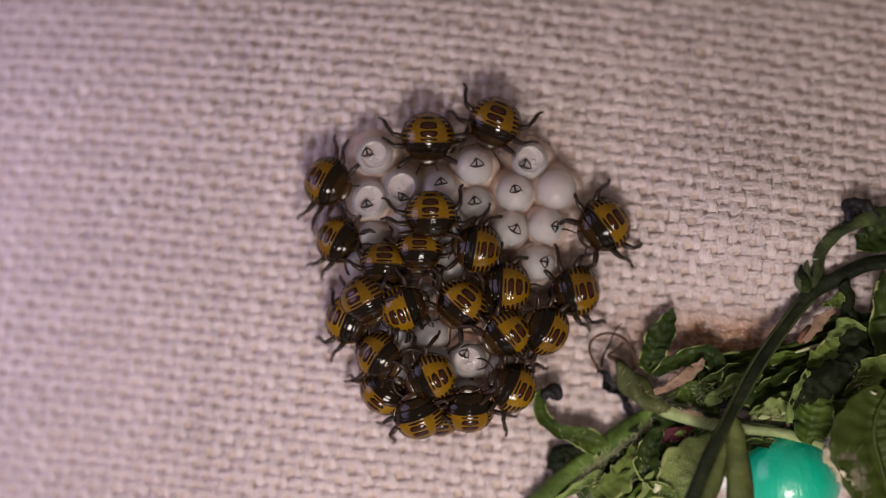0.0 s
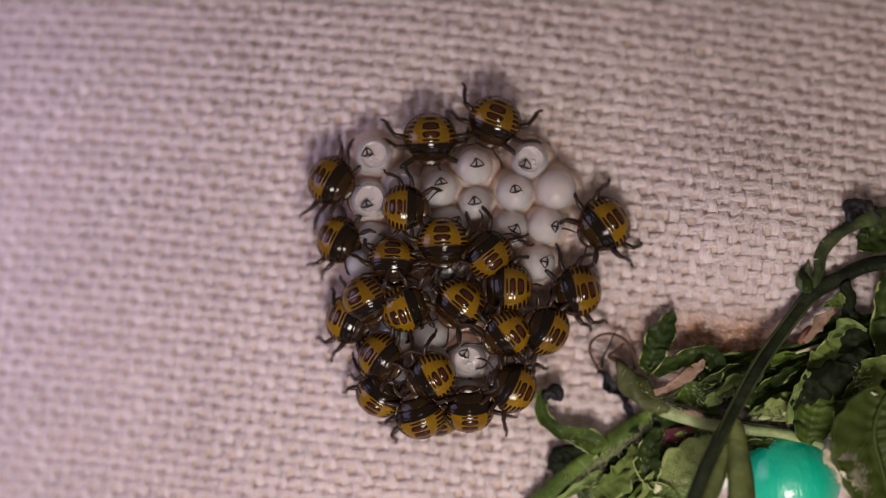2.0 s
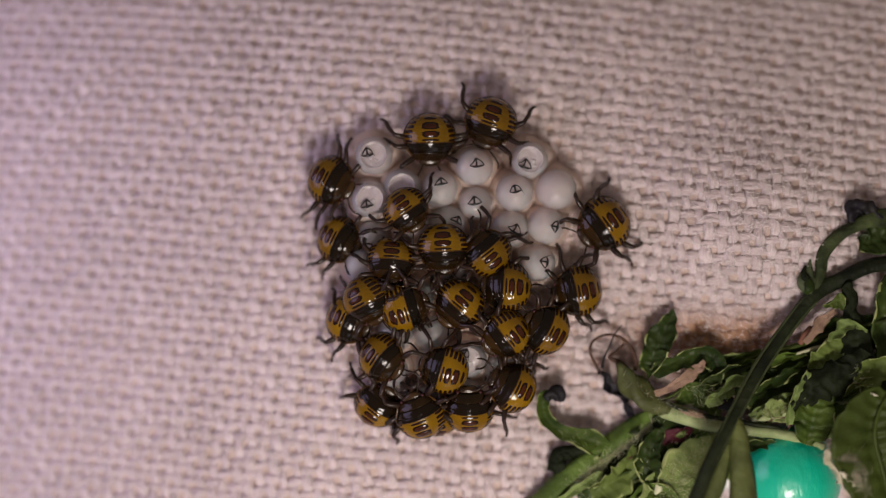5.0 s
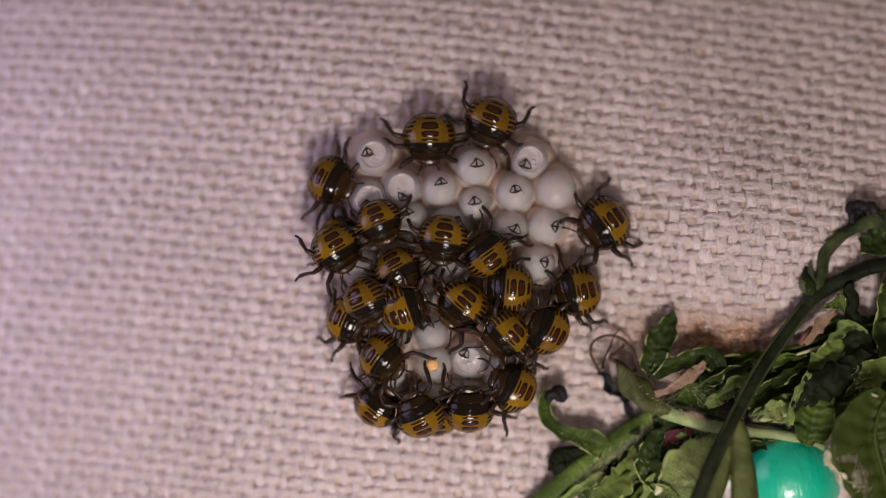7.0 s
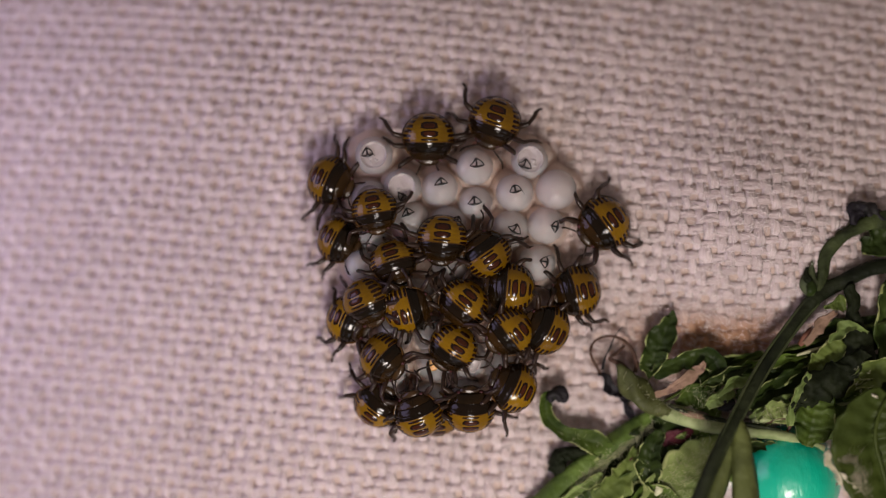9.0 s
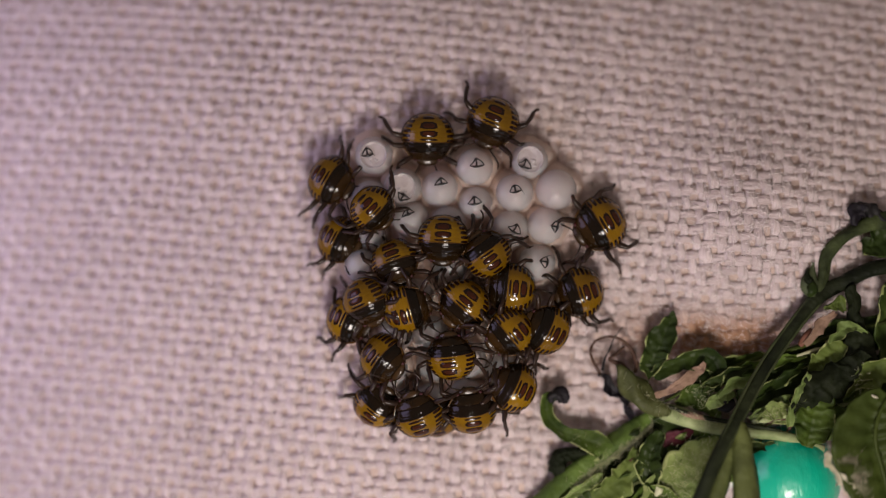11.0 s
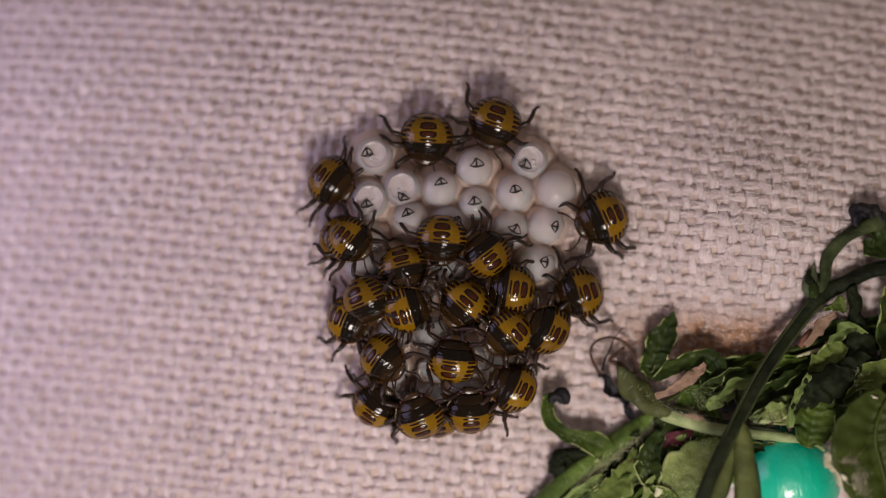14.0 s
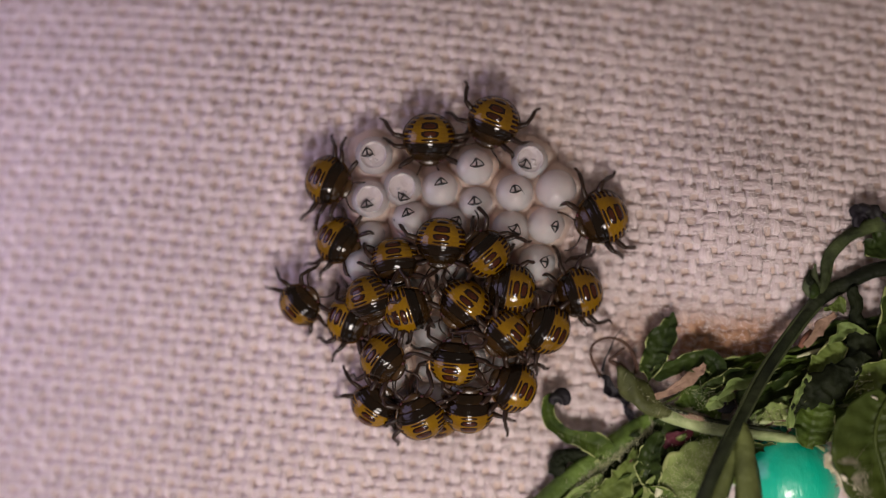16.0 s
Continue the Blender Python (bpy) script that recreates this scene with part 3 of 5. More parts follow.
LEGS = (("front", 0.42, 0.32, ((0, 0, 0, 0.050), (0.09, 0.18, 0.13, 0.068), (0.16, 0.31, 0.17, 0.056), (0.185, 0.35, 0.17, 0.050), (0.225, 0.37, 0.14, 0.045), (0.36, 0.40, -0.02, 0.050), (0.49, 0.41, -0.19, 0.048), (0.515, 0.415, -0.22, 0.032), (0.58, 0.45, -0.26, 0.034), (0.63, 0.50, -0.28, 0.026))),
        ("middle", 0.16, 0.44, ((0, 0, 0, 0.050), (0.01, 0.18, 0.13, 0.068), (0.00, 0.32, 0.17, 0.056), (-0.015, 0.365, 0.17, 0.050), (-0.045, 0.40, 0.14, 0.045), (-0.11, 0.51, -0.03, 0.050), (-0.15, 0.61, -0.19, 0.048), (-0.155, 0.635, -0.22, 0.032), (-0.14, 0.71, -0.26, 0.034), (-0.11, 0.76, -0.28, 0.026))),
        ("hind", -0.08, 0.46, ((0, 0, 0, 0.050), (-0.07, 0.17, 0.13, 0.068), (-0.15, 0.30, 0.17, 0.056), (-0.18, 0.335, 0.17, 0.050), (-0.23, 0.355, 0.14, 0.045), (-0.36, 0.40, -0.03, 0.050), (-0.49, 0.42, -0.19, 0.048), (-0.515, 0.43, -0.22, 0.032), (-0.57, 0.47, -0.26, 0.034), (-0.60, 0.53, -0.28, 0.026))))


def build_nymph():
    ob = tagged(new("stink_bug_nymph"), "glossy black and yellow stink bug nymph resting on the white eggs", "insect", "stink bug nymphs")
    part("abdomen", body_segment("abdomen", -0.724, 0.06, YELLOW, 64, pleat=0.005), ob, "domed mustard yellow abdomen")
    part("metathorax", body_segment("metathorax", 0.040, 0.150, BLACK, 6, bulge=0.003, lift=0.006, groove=0.004), ob)
    part("mesothorax", body_segment("mesothorax", 0.140, 0.330, BLACK, 8, bulge=0.004, lift=0.004, groove=0.004), ob)
    part("pronotum", body_segment("pronotum", 0.320, 0.54, PRONOTUM, 9, bulge=0.006, lift=0.001, groove=0.012), ob)
    head = part("head", ball("head", 0.535, 0, 0.31, 0.175, 0.29, 0.125, HEAD, 22, 12), ob, "brownish black rounded head")
    for sgn in (1, -1):
        part("eye", ball("eye", 0.53, 0.285 * sgn, 0.37, 0.06, 0.05, 0.055, EYE_RED, 10, 6), head)
    rim = [skin(-0.722 + 0.77 * t, 1.0) for t in [0.0, 0.015, 0.05, 0.1, 0.2, 0.35, 0.5, 0.65, 0.8, 1.0]]
    path = [(v.x, v.y + 0.004, v.z, 0.014) for v in reversed(rim)] + [(v.x, -v.y - 0.004, v.z, 0.014) for v in rim[1:]]
    part("abdomen_margin", tube("abdomen_margin", path, LEG, 6, 4), ob, "thin dark brown body margin")
    edge = [skin(0.06 + 0.45 * t, 0.985) for t in (0, 0.25, 0.5, 0.75, 1.0)]
    for sgn in (1, -1):
        part("thorax_margin", tube("thorax_margin", [(v.x, sgn * (v.y + 0.004), v.z + 0.01, 0.026) for v in edge], AMBER, 6, 3), ob, "amber thorax edge")
    band = [skin(0.047, q, 0.008) for q in (-0.97, -0.85, -0.6, -0.3, 0, 0.3, 0.6, 0.85, 0.97)]
    part("segment_edge", tube("segment_edge", [(v.x, v.y, v.z, 0.011) for v in band], AMBER, 6, 3), ob, "thin amber line between segments")
    for x, hx, hs in ((-0.025, 0.034, 0.36), (-0.185, 0.092, 0.36), (-0.405, 0.108, 0.40), (-0.600, 0.044, 0.42)):
        plate = part("dorsal_plate", shield("dorsal_plate", x, 0, hx, hs, PLATE, 3.4, 0.008), ob, "black rimmed red-brown back plate")
        if hx > 0.05:
            part("plate_centre", shield("plate_centre", x, 0, hx * 0.74, hs * 0.76, PLATE_SPOT, 3.0, 0.014), plate, "dark red-brown centre")
    for x, hx, hs in ((0.0, 0.038, 0.14), (-0.12, 0.046, 0.145), (-0.25, 0.049, 0.15), (-0.38, 0.049, 0.155), (-0.50, 0.043, 0.16), (-0.605, 0.033, 0.17)):
        me = shield("margin_bar", x, 0.99 - hs, hx, hs, PLATE, 3.6, 0.007)
        part("margin_bar", me, ob)
        part("margin_bar", mirrored(me), ob)
    for name, hx, hy, pts in LEGS:
        me = tube(name + "_leg", [(x * 1.12, y * 1.12, z, r * 1.12) for x, y, z, r in pts], LEG, 8, 4, 0.05, 3)
        part(name + "_leg", me, ob, at=Matrix.Translation((hx * MM, hy * MM, 0.28 * MM)))
        part(name + "_leg", mirrored(me), ob, at=Matrix.Translation((hx * MM, -hy * MM, 0.28 * MM)))
    me = tube("antenna", [(0, 0, 0, 0.020), (0.13, 0.10, 0.07, 0.022), (0.27, 0.20, 0.05, 0.022), (0.40, 0.24, -0.03, 0.026), (0.54, 0.22, -0.10, 0.020)], LEG, 6, 4, 0.2, 5)
    part("antenna", me, ob, at=Matrix.Translation((0.64 * MM, 0.17 * MM, 0.34 * MM)))
    part("antenna", mirrored(me), ob, at=Matrix.Translation((0.64 * MM, -0.17 * MM, 0.34 * MM)))
    return ob


FIRST = build_nymph()
MADE = []


def nymph(label, seed, size=1.0):
    """One more nymph, with its own size and spread of legs and feelers."""
    ob = FIRST if not MADE else copy_thing(FIRST, Matrix.Identity(4))
    MADE.append(ob)
    tagged(ob, label)
    ob.scale = (0.93 * size, 1.02 * size, 0.98 * size)
    rnd = random.Random(seed)
    for c in ob.children:
        if "_leg" in c.name or "antenna" in c.name:
            hip = c.matrix_basis.translation.copy()
            c.matrix_basis = Matrix.Translation(hip) @ Matrix.Rotation(radians(rnd.uniform(-22, 22)), 4, "Z") @ Matrix.Rotation(radians(rnd.uniform(-8, 8)), 4, "X")
    return ob


def stand(x, y, z, heading, pitch=0.0, lean=0.0):
    """A nymph's pose: millimetres, heading in degrees from +x, head raised by pitch, rolled by lean."""
    return Matrix.Translation((x * MM, y * MM, z * MM)) @ Matrix.Rotation(radians(heading), 4, "Z") @ Matrix.Rotation(radians(-pitch), 4, "Y") @ Matrix.Rotation(radians(lean), 4, "X")


nymph_a = nymph("glossy black and yellow nymph standing on pale cloth beside the eggs", 1, 1.04)
nymph_b = nymph("glossy black and yellow nymph standing on pale cloth beside the eggs", 2, 1.04)
nymph_c = nymph("black and yellow nymph with its head against the eggs", 3)
nymph_d = nymph("black and yellow nymph below another on the cloth", 4, 0.96)
nymph_e = nymph("black and yellow nymph crawling across the white eggs", 5)
nymph_f = nymph("black and yellow nymph wandering over the eggs", 6, 0.9)
nymph_g = nymph("glossy black and yellow nymph resting on the white eggs", 7, 0.96)
nymph_h = nymph("glossy black and yellow nymph resting on the white eggs", 8, 0.96)
nymph_i = nymph("glossy black and yellow nymph standing alone on the pale cloth", 9, 1.09)
nymph_j = nymph("black and yellow nymph with its head among the eggs", 10, 1.02)
nymph_k = nymph("glossy black and yellow nymph resting on the white eggs", 11)
nymph_l = nymph("glossy black and yellow nymph resting on the white eggs", 12)
nymph_m = nymph("glossy black and yellow nymph resting on the white eggs", 13)
nymph_n = nymph("yellow streaked nymph leaning over another nymph at the cluster edge", 14)
nymph_o = nymph("black and yellow nymph on the cloth under another nymph", 15)
nymph_p = nymph("glossy black and yellow nymph resting on the white eggs", 16)
nymph_q = nymph("glossy black and yellow nymph resting on the white eggs", 17)
nymph_r = nymph("glossy black and yellow nymph resting on the white eggs", 18)
nymph_s = nymph("glossy black and yellow nymph running over the others", 19, 0.98)
nymph_t = nymph("amber tinged black and yellow nymph at the cluster edge", 20, 0.96)
nymph_u = nymph("glossy black and yellow nymph resting on the white eggs", 21)
nymph_v = nymph("glossy black and yellow nymph resting on the white eggs", 22)
nymph_w = nymph("glossy black and yellow nymph resting on the white eggs", 23)
nymph_x = nymph("black and yellow nymph half hidden under two others", 24)

# ---- the wilting sprig ----
sprig = tagged(new("plant_sprig"), "wilting dark green leafy sprig lying on the cloth", "plant")
tall_stem = part("stem", tube("stem", [(5.98, -6.439, 2.42, 0.194), (6.543, -5.229, 2.197, 0.182), (7.126, -4.299, 1.853, 0.17), (8.036, -2.947, 1.18, 0.16), (9.019, -1.742, 0.777, 0.175), (9.638, -1.102, 0.665, 0.206), (10.244, -0.749, 0.696, 0.19), (10.939, -0.426, 0.726, 0.205), (11.818, -0.307, 0.726, 0.221)], STEM_DARK, rough=0.12, sides=12), sprig, "dark ridged main stem")
part("side_stem", tube("side_stem", [(9.597, -1.189, 0.7, 0.133), (9.719, -0.572, 0.688, 0.147), (9.806, -0.133, 0.688, 0.147), (10.012, 0.236, 0.688, 0.161), (10.439, 0.543, 0.688, 0.175), (11.025, 0.778, 0.688, 0.206), (11.833, 0.925, 0.688, 0.236)], STEM_MOTTLED, rough=0.28, sides=18), tall_stem, "dark mottled green side stem")
part("withered_bud", tube("withered_bud", [(10.496, 0.718, 0.735, 0.088), (10.546, 1.04, 0.758, 0.175), (10.723, 1.158, 0.758, 0.19), (10.961, 1.069, 0.747, 0.161), (11.258, 0.923, 0.735, 0.117), (11.599, 0.895, 0.723, 0.074)], PURPLE, rough=0.55, sides=16, per=9), tall_stem, "dark withered bud")
part("flower_bud", tube("flower_bud", [(9.631, -1.087, 0.688, 0.074), (9.454, -1.042, 0.688, 0.161), (9.38, -0.866, 0.688, 0.221), (9.366, -0.69, 0.688, 0.206), (9.425, -0.484, 0.688, 0.117), (9.454, -0.337, 0.688, 0.044), (9.454, -0.221, 0.688, 0.029)], BUD_GREEN, rough=0.15, sides=14), tall_stem, "small pointed green bud")
part("bud_centre", tube("bud_centre", [(9.307, -1.110, 0.840, 0.058), (9.362, -0.977, 0.900, 0.131), (9.376, -0.860, 0.900, 0.117), (9.350, -0.716, 0.840, 0.044)], LEAF_DARK, rough=0.2, sides=12), tall_stem, "dark green bud centre")
part("bud_scale", blade("bud_scale", [(9.509, -0.834, 0.800, 0.059), (9.327, -0.714, 0.920, 0.117), (9.266, -0.569, 0.880, 0.088), (9.330, -0.395, 0.760, 0.029)], LEAF_BLACK, cup=-0.6, seed=71, crumple=0.05), tall_stem, "dark withered bud scale")
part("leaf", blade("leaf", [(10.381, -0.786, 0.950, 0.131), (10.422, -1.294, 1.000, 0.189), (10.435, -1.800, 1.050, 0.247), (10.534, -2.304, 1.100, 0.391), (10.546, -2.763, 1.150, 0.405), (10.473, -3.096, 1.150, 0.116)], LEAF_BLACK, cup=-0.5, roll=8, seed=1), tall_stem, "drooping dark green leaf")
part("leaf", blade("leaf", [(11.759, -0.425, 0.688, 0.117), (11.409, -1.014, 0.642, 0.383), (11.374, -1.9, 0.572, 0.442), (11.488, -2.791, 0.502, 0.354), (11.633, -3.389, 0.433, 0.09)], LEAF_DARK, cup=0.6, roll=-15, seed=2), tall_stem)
part("leaf", blade("leaf", [(11.841, 0.675, 0.665, 0.235), (11.409, 0.383, 0.642, 0.441), (10.98, 0.162, 0.607, 0.294), (10.722, 0.31, 0.583, 0.045)], LEAF_DARK, cup=0.4, roll=15, seed=3), tall_stem)
part("fork_stem_low", tube("fork_stem_low", [(7.266, -4.207, 1.800, 0.142), (7.292, -4.711, 1.930, 0.240), (7.310, -5.258, 2.030, 0.281), (7.391, -6.297, 2.100, 0.379)], STEM_FORK, rough=0.2), tall_stem)
part("green_stem", tube("green_stem", [(6.42, -6.60, 2.05, 0.24), (6.74, -5.75, 2.0, 0.22), (6.93, -5.1, 1.93, 0.18), (7.078, -4.60, 1.83, 0.127)], STEM_FORK, rough=0.2), tall_stem)
part("shoot", tube("shoot", [(4.526, -2.924, 0.661, 0.071), (4.698, -3.216, 0.661, 0.202), (4.97, -3.569, 0.661, 0.302), (5.382, -3.926, 0.642, 0.272), (5.824, -4.192, 0.622, 0.171)], OLIVE, rough=0.35, sides=16), sprig, "dull brownish olive young shoot")
part("stem_ridge", tube("stem_ridge", [(6.669, -5.177, 2.255, 0.041), (7.246, -4.286, 1.947, 0.042), (8.16, -3.041, 1.256, 0.044), (9.113, -1.855, 0.851, 0.051), (9.708, -1.216, 0.726, 0.044)], STEM_RIDGE, sides=7, rough=0.2), tall_stem)
part("stem_ridge", tube("stem_ridge", [(6.205, -5.689, 2.345, 0.028), (6.967, -4.209, 1.988, 0.035), (7.893, -2.867, 1.284, 0.036), (8.879, -1.68, 0.854, 0.037), (9.53, -0.983, 0.726, 0.044)], STEM_RIDGE, sides=7, rough=0.2), tall_stem)
pale_stem = part("pale_stem", tube("pale_stem", [(5.214, -3.815, 0.583, 0.133), (5.597, -4.051, 0.583, 0.191), (5.980, -4.227, 0.583, 0.221), (6.864, -4.492, 0.583, 0.206), (7.807, -4.652, 0.700, 0.161), (8.879, -4.791, 0.750, 0.132), (9.831, -5.113, 0.750, 0.117)], STEM_PALE, rough=0.15, sides=12), sprig, "pale green ribbed stem")
part("rib", tube("rib", [(5.518, -3.860, 0.700, 0.044), (6.160, -4.121, 0.720, 0.059), (6.864, -4.312, 0.720, 0.059), (7.817, -4.465, 0.780, 0.059), (8.719, -4.608, 0.800, 0.044)], STEM_DARK, rough=0.1), pale_stem)
part("low_stem", tube("low_stem", [(5.594, -4.181, 0.262, 0.133), (5, -4.628, 0.253, 0.224), (4.169, -5.315, 0.24, 0.283), (3.363, -5.936, 0.265, 0.312), (2.32, -6.9, 0.278, 0.327)], STEM_GREEN, rough=0.18, sides=14), sprig, "hairy olive green stem")
curled_leaf = part("leaf", blade("leaf", [(4.463, -5.265, 0.369, 0.119), (3.869, -5.025, 0.38, 0.311), (3.276, -4.817, 0.38, 0.208), (2.843, -4.641, 0.38, 0.171), (2.612, -4.358, 0.38, 0.191), (2.532, -4.06, 0.392, 0.181), (2.593, -3.819, 0.403, 0.141), (2.756, -3.688, 0.403, 0.088)], LEAF_MID, cup=0.5, roll=0, seed=4, ripple=0.08, crumple=0.05), sprig, "narrow curling green leaf")
part("leaf_tip", tube("leaf_tip", [(2.633, -3.919, 0.403, 0.1), (2.714, -3.78, 0.432, 0.151), (2.876, -3.74, 0.446, 0.171), (3.016, -3.82, 0.432, 0.151), (2.944, -3.919, 0.389, 0.08)], PURPLE, rough=0.5, sides=14), curled_leaf, "withered purple curled leaf tip")
part("leaf", blade("leaf", [(3.79, -5.167, 0.418, 0.074), (3.317, -5.256, 0.418, 0.207), (2.991, -5.405, 0.418, 0.207), (2.963, -5.762, 0.403, 0.178), (3.113, -6.094, 0.374, 0.089)], LEAF_BLACK, cup=-0.8, roll=20, seed=5, ripple=0.3), sprig, "dark crumpled leaf")
part("leaf", blade("leaf", [(5.98, -1.503, 0.583, 0.044), (5.921, -1.782, 0.583, 0.162), (5.656, -2.313, 0.583, 0.369), (5.464, -2.71, 0.583, 0.324), (5.365, -3.08, 0.564, 0.222), (5.323, -3.347, 0.544, 0.059)], LEAF_DARK, cup=0.5, roll=15, seed=6, ripple=0.15), sprig, "twisted dark green leaf")
part("leaf", blade("leaf", [(5.391, -3.196, 0.583, 0.118), (5.829, -2.974, 0.603, 0.191), (6.385, -2.736, 0.622, 0.25), (6.885, -2.722, 0.622, 0.25), (7.11, -3.003, 0.603, 0.25), (7.045, -3.405, 0.564, 0.191), (6.729, -3.733, 0.525, 0.044)], LEAF_DARK, cup=0.7, roll=10, seed=7, ripple=0.2), sprig, "arched dark green leaf")
part("leaf", blade("leaf", [(6.076, -4.006, 0.467, 0.089), (6.327, -3.8, 0.467, 0.236), (6.667, -3.8, 0.467, 0.325), (7.007, -4.051, 0.467, 0.267), (7.155, -4.347, 0.467, 0.073)], LEAF_MID, cup=0.3, seed=8), sprig)
part("leaf", blade("leaf", [(6.824, -3.998, 0.768, 0.059), (6.992, -3.833, 0.800, 0.161), (7.256, -3.686, 0.800, 0.161), (7.527, -3.617, 0.768, 0.059)], LEAF_PALE, cup=0.3, seed=9), sprig, "pale green leaf underside")
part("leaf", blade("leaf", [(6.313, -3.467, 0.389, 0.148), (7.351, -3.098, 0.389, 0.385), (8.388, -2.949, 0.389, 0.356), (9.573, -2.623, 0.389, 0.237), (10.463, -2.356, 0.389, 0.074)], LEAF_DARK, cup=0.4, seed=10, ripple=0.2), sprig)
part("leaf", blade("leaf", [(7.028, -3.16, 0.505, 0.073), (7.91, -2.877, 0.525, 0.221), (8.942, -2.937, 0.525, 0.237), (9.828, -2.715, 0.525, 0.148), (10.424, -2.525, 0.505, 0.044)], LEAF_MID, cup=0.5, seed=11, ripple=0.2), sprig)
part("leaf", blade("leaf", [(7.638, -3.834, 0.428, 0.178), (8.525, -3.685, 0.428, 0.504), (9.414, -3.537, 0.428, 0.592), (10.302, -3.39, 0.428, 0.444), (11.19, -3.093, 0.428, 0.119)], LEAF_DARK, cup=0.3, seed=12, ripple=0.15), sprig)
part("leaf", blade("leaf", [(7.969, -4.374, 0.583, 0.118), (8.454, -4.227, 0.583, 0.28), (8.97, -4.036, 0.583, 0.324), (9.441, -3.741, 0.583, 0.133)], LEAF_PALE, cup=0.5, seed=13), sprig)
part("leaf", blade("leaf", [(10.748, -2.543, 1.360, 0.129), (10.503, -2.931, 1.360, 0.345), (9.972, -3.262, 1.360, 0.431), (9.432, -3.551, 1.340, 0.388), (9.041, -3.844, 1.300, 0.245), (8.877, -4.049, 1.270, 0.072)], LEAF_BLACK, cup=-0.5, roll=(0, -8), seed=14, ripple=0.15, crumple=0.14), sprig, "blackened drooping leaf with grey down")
part("leaf", blade("leaf", [(9.685, -3.610, 1.080, 0.290), (9.534, -4.071, 1.100, 0.493), (9.421, -4.551, 1.090, 0.478), (9.288, -4.992, 1.050, 0.116)], LEAF_MID, cup=0.3, roll=(0, 8), seed=41, ripple=0.15), sprig, "green underside of a folded leaf")
part("leaflet", blade("leaflet", [(9.277, -3.083, 1.280, 0.058), (9.032, -3.515, 1.280, 0.086), (8.836, -3.993, 1.260, 0.101), (8.790, -4.460, 1.220, 0.072)], LEAF_PALE, cup=0.8, seed=42, ripple=0.2), sprig, "pale downy leaf edge")
part("leaf", blade("leaf", [(11.045, -3.497, 1.810, 0.170), (10.740, -4.013, 1.870, 0.707), (10.684, -4.720, 1.870, 1.060), (10.988, -5.579, 1.810, 1.019), (11.464, -6.583, 1.750, 0.908)], LEAF_BROAD, cup=0.22, roll=0, seed=15, ripple=0.03, crumple=0.06, cols=16), sprig, "broad smooth dark green leaf")
part("midrib", tube("midrib", [(11.125, -3.544, 1.9, 0.028), (10.846, -4.076, 1.93, 0.05), (10.762, -4.71, 1.93, 0.057), (10.994, -5.568, 1.87, 0.064), (11.271, -6.57, 1.81, 0.071)], LEAF_BROAD, sides=7), sprig)
part("leaf_edge", blade("leaf_edge", [(9.570, -4.919, 1.950, 0.042), (9.611, -5.164, 2.000, 0.070), (9.766, -5.474, 2.000, 0.099), (9.941, -5.703, 1.980, 0.099), (10.176, -5.765, 1.950, 0.042)], DOWN, cup=0.9, roll=20, seed=43, ripple=0.35, teeth=0.3, crumple=0.12), sprig, "withered whitish curled leaf edge")
part("leaf", blade("leaf", [(9.538, -3.131, 0.800, 0.117), (9.759, -2.878, 0.840, 0.351), (10.016, -2.643, 0.860, 0.350), (10.308, -2.322, 0.860, 0.175)], LEAF_LIGHT, cup=0.3, seed=16), sprig)
part("leaf", blade("leaf", [(10.338, -3.741, 1.208, 0.116), (10.7, -3.307, 1.208, 0.318), (11.09, -3.018, 1.208, 0.347), (11.566, -2.873, 1.208, 0.202)], LEAF_LIGHT, cup=0.5, seed=17), sprig)
part("leaf", blade("leaf", [(9.555, -4.646, 0.936, 0.059), (9.919, -4.356, 0.936, 0.219), (10.283, -4.181, 0.936, 0.247), (10.72, -4.092, 0.936, 0.088)], LEAF_MID, cup=0.4, seed=18), sprig)
part("leaf", blade("leaf", [(5.649, -4.619, 0.622, 0.103), (5.444, -5.061, 0.622, 0.265), (5.328, -5.506, 0.603, 0.294), (5.391, -5.877, 0.583, 0.265), (5.568, -6.201, 0.583, 0.074)], LEAF_DARK, cup=0.7, roll=15, seed=19, ripple=0.2), sprig, "twisted green leaf with a yellowed tip")
part("leaf", blade("leaf", [(7.237, -4.923, 0.564, 0.147), (6.647, -5.365, 0.564, 0.531), (6.135, -5.958, 0.544, 0.679), (5.622, -6.847, 0.525, 0.738)], LEAF_DOWNY, cup=0.25, seed=20, ripple=0.06), sprig, "broad pale green leaf")
part("leaf", blade("leaf", [(4.961, -5.153, 0.505, 0.059), (4.843, -5.522, 0.505, 0.295), (4.606, -5.921, 0.505, 0.354), (4.164, -6.216, 0.505, 0.295), (3.856, -6.368, 0.486, 0.073)], LEAF_LIGHT, cup=0.6, roll=-10, seed=21), sprig, "curling green leaf")
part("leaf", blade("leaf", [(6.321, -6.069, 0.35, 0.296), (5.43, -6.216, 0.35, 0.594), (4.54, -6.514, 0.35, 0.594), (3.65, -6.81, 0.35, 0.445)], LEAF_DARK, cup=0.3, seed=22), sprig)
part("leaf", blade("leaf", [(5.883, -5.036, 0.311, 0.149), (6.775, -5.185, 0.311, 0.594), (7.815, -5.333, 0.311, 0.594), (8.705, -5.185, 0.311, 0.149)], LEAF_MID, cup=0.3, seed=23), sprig)
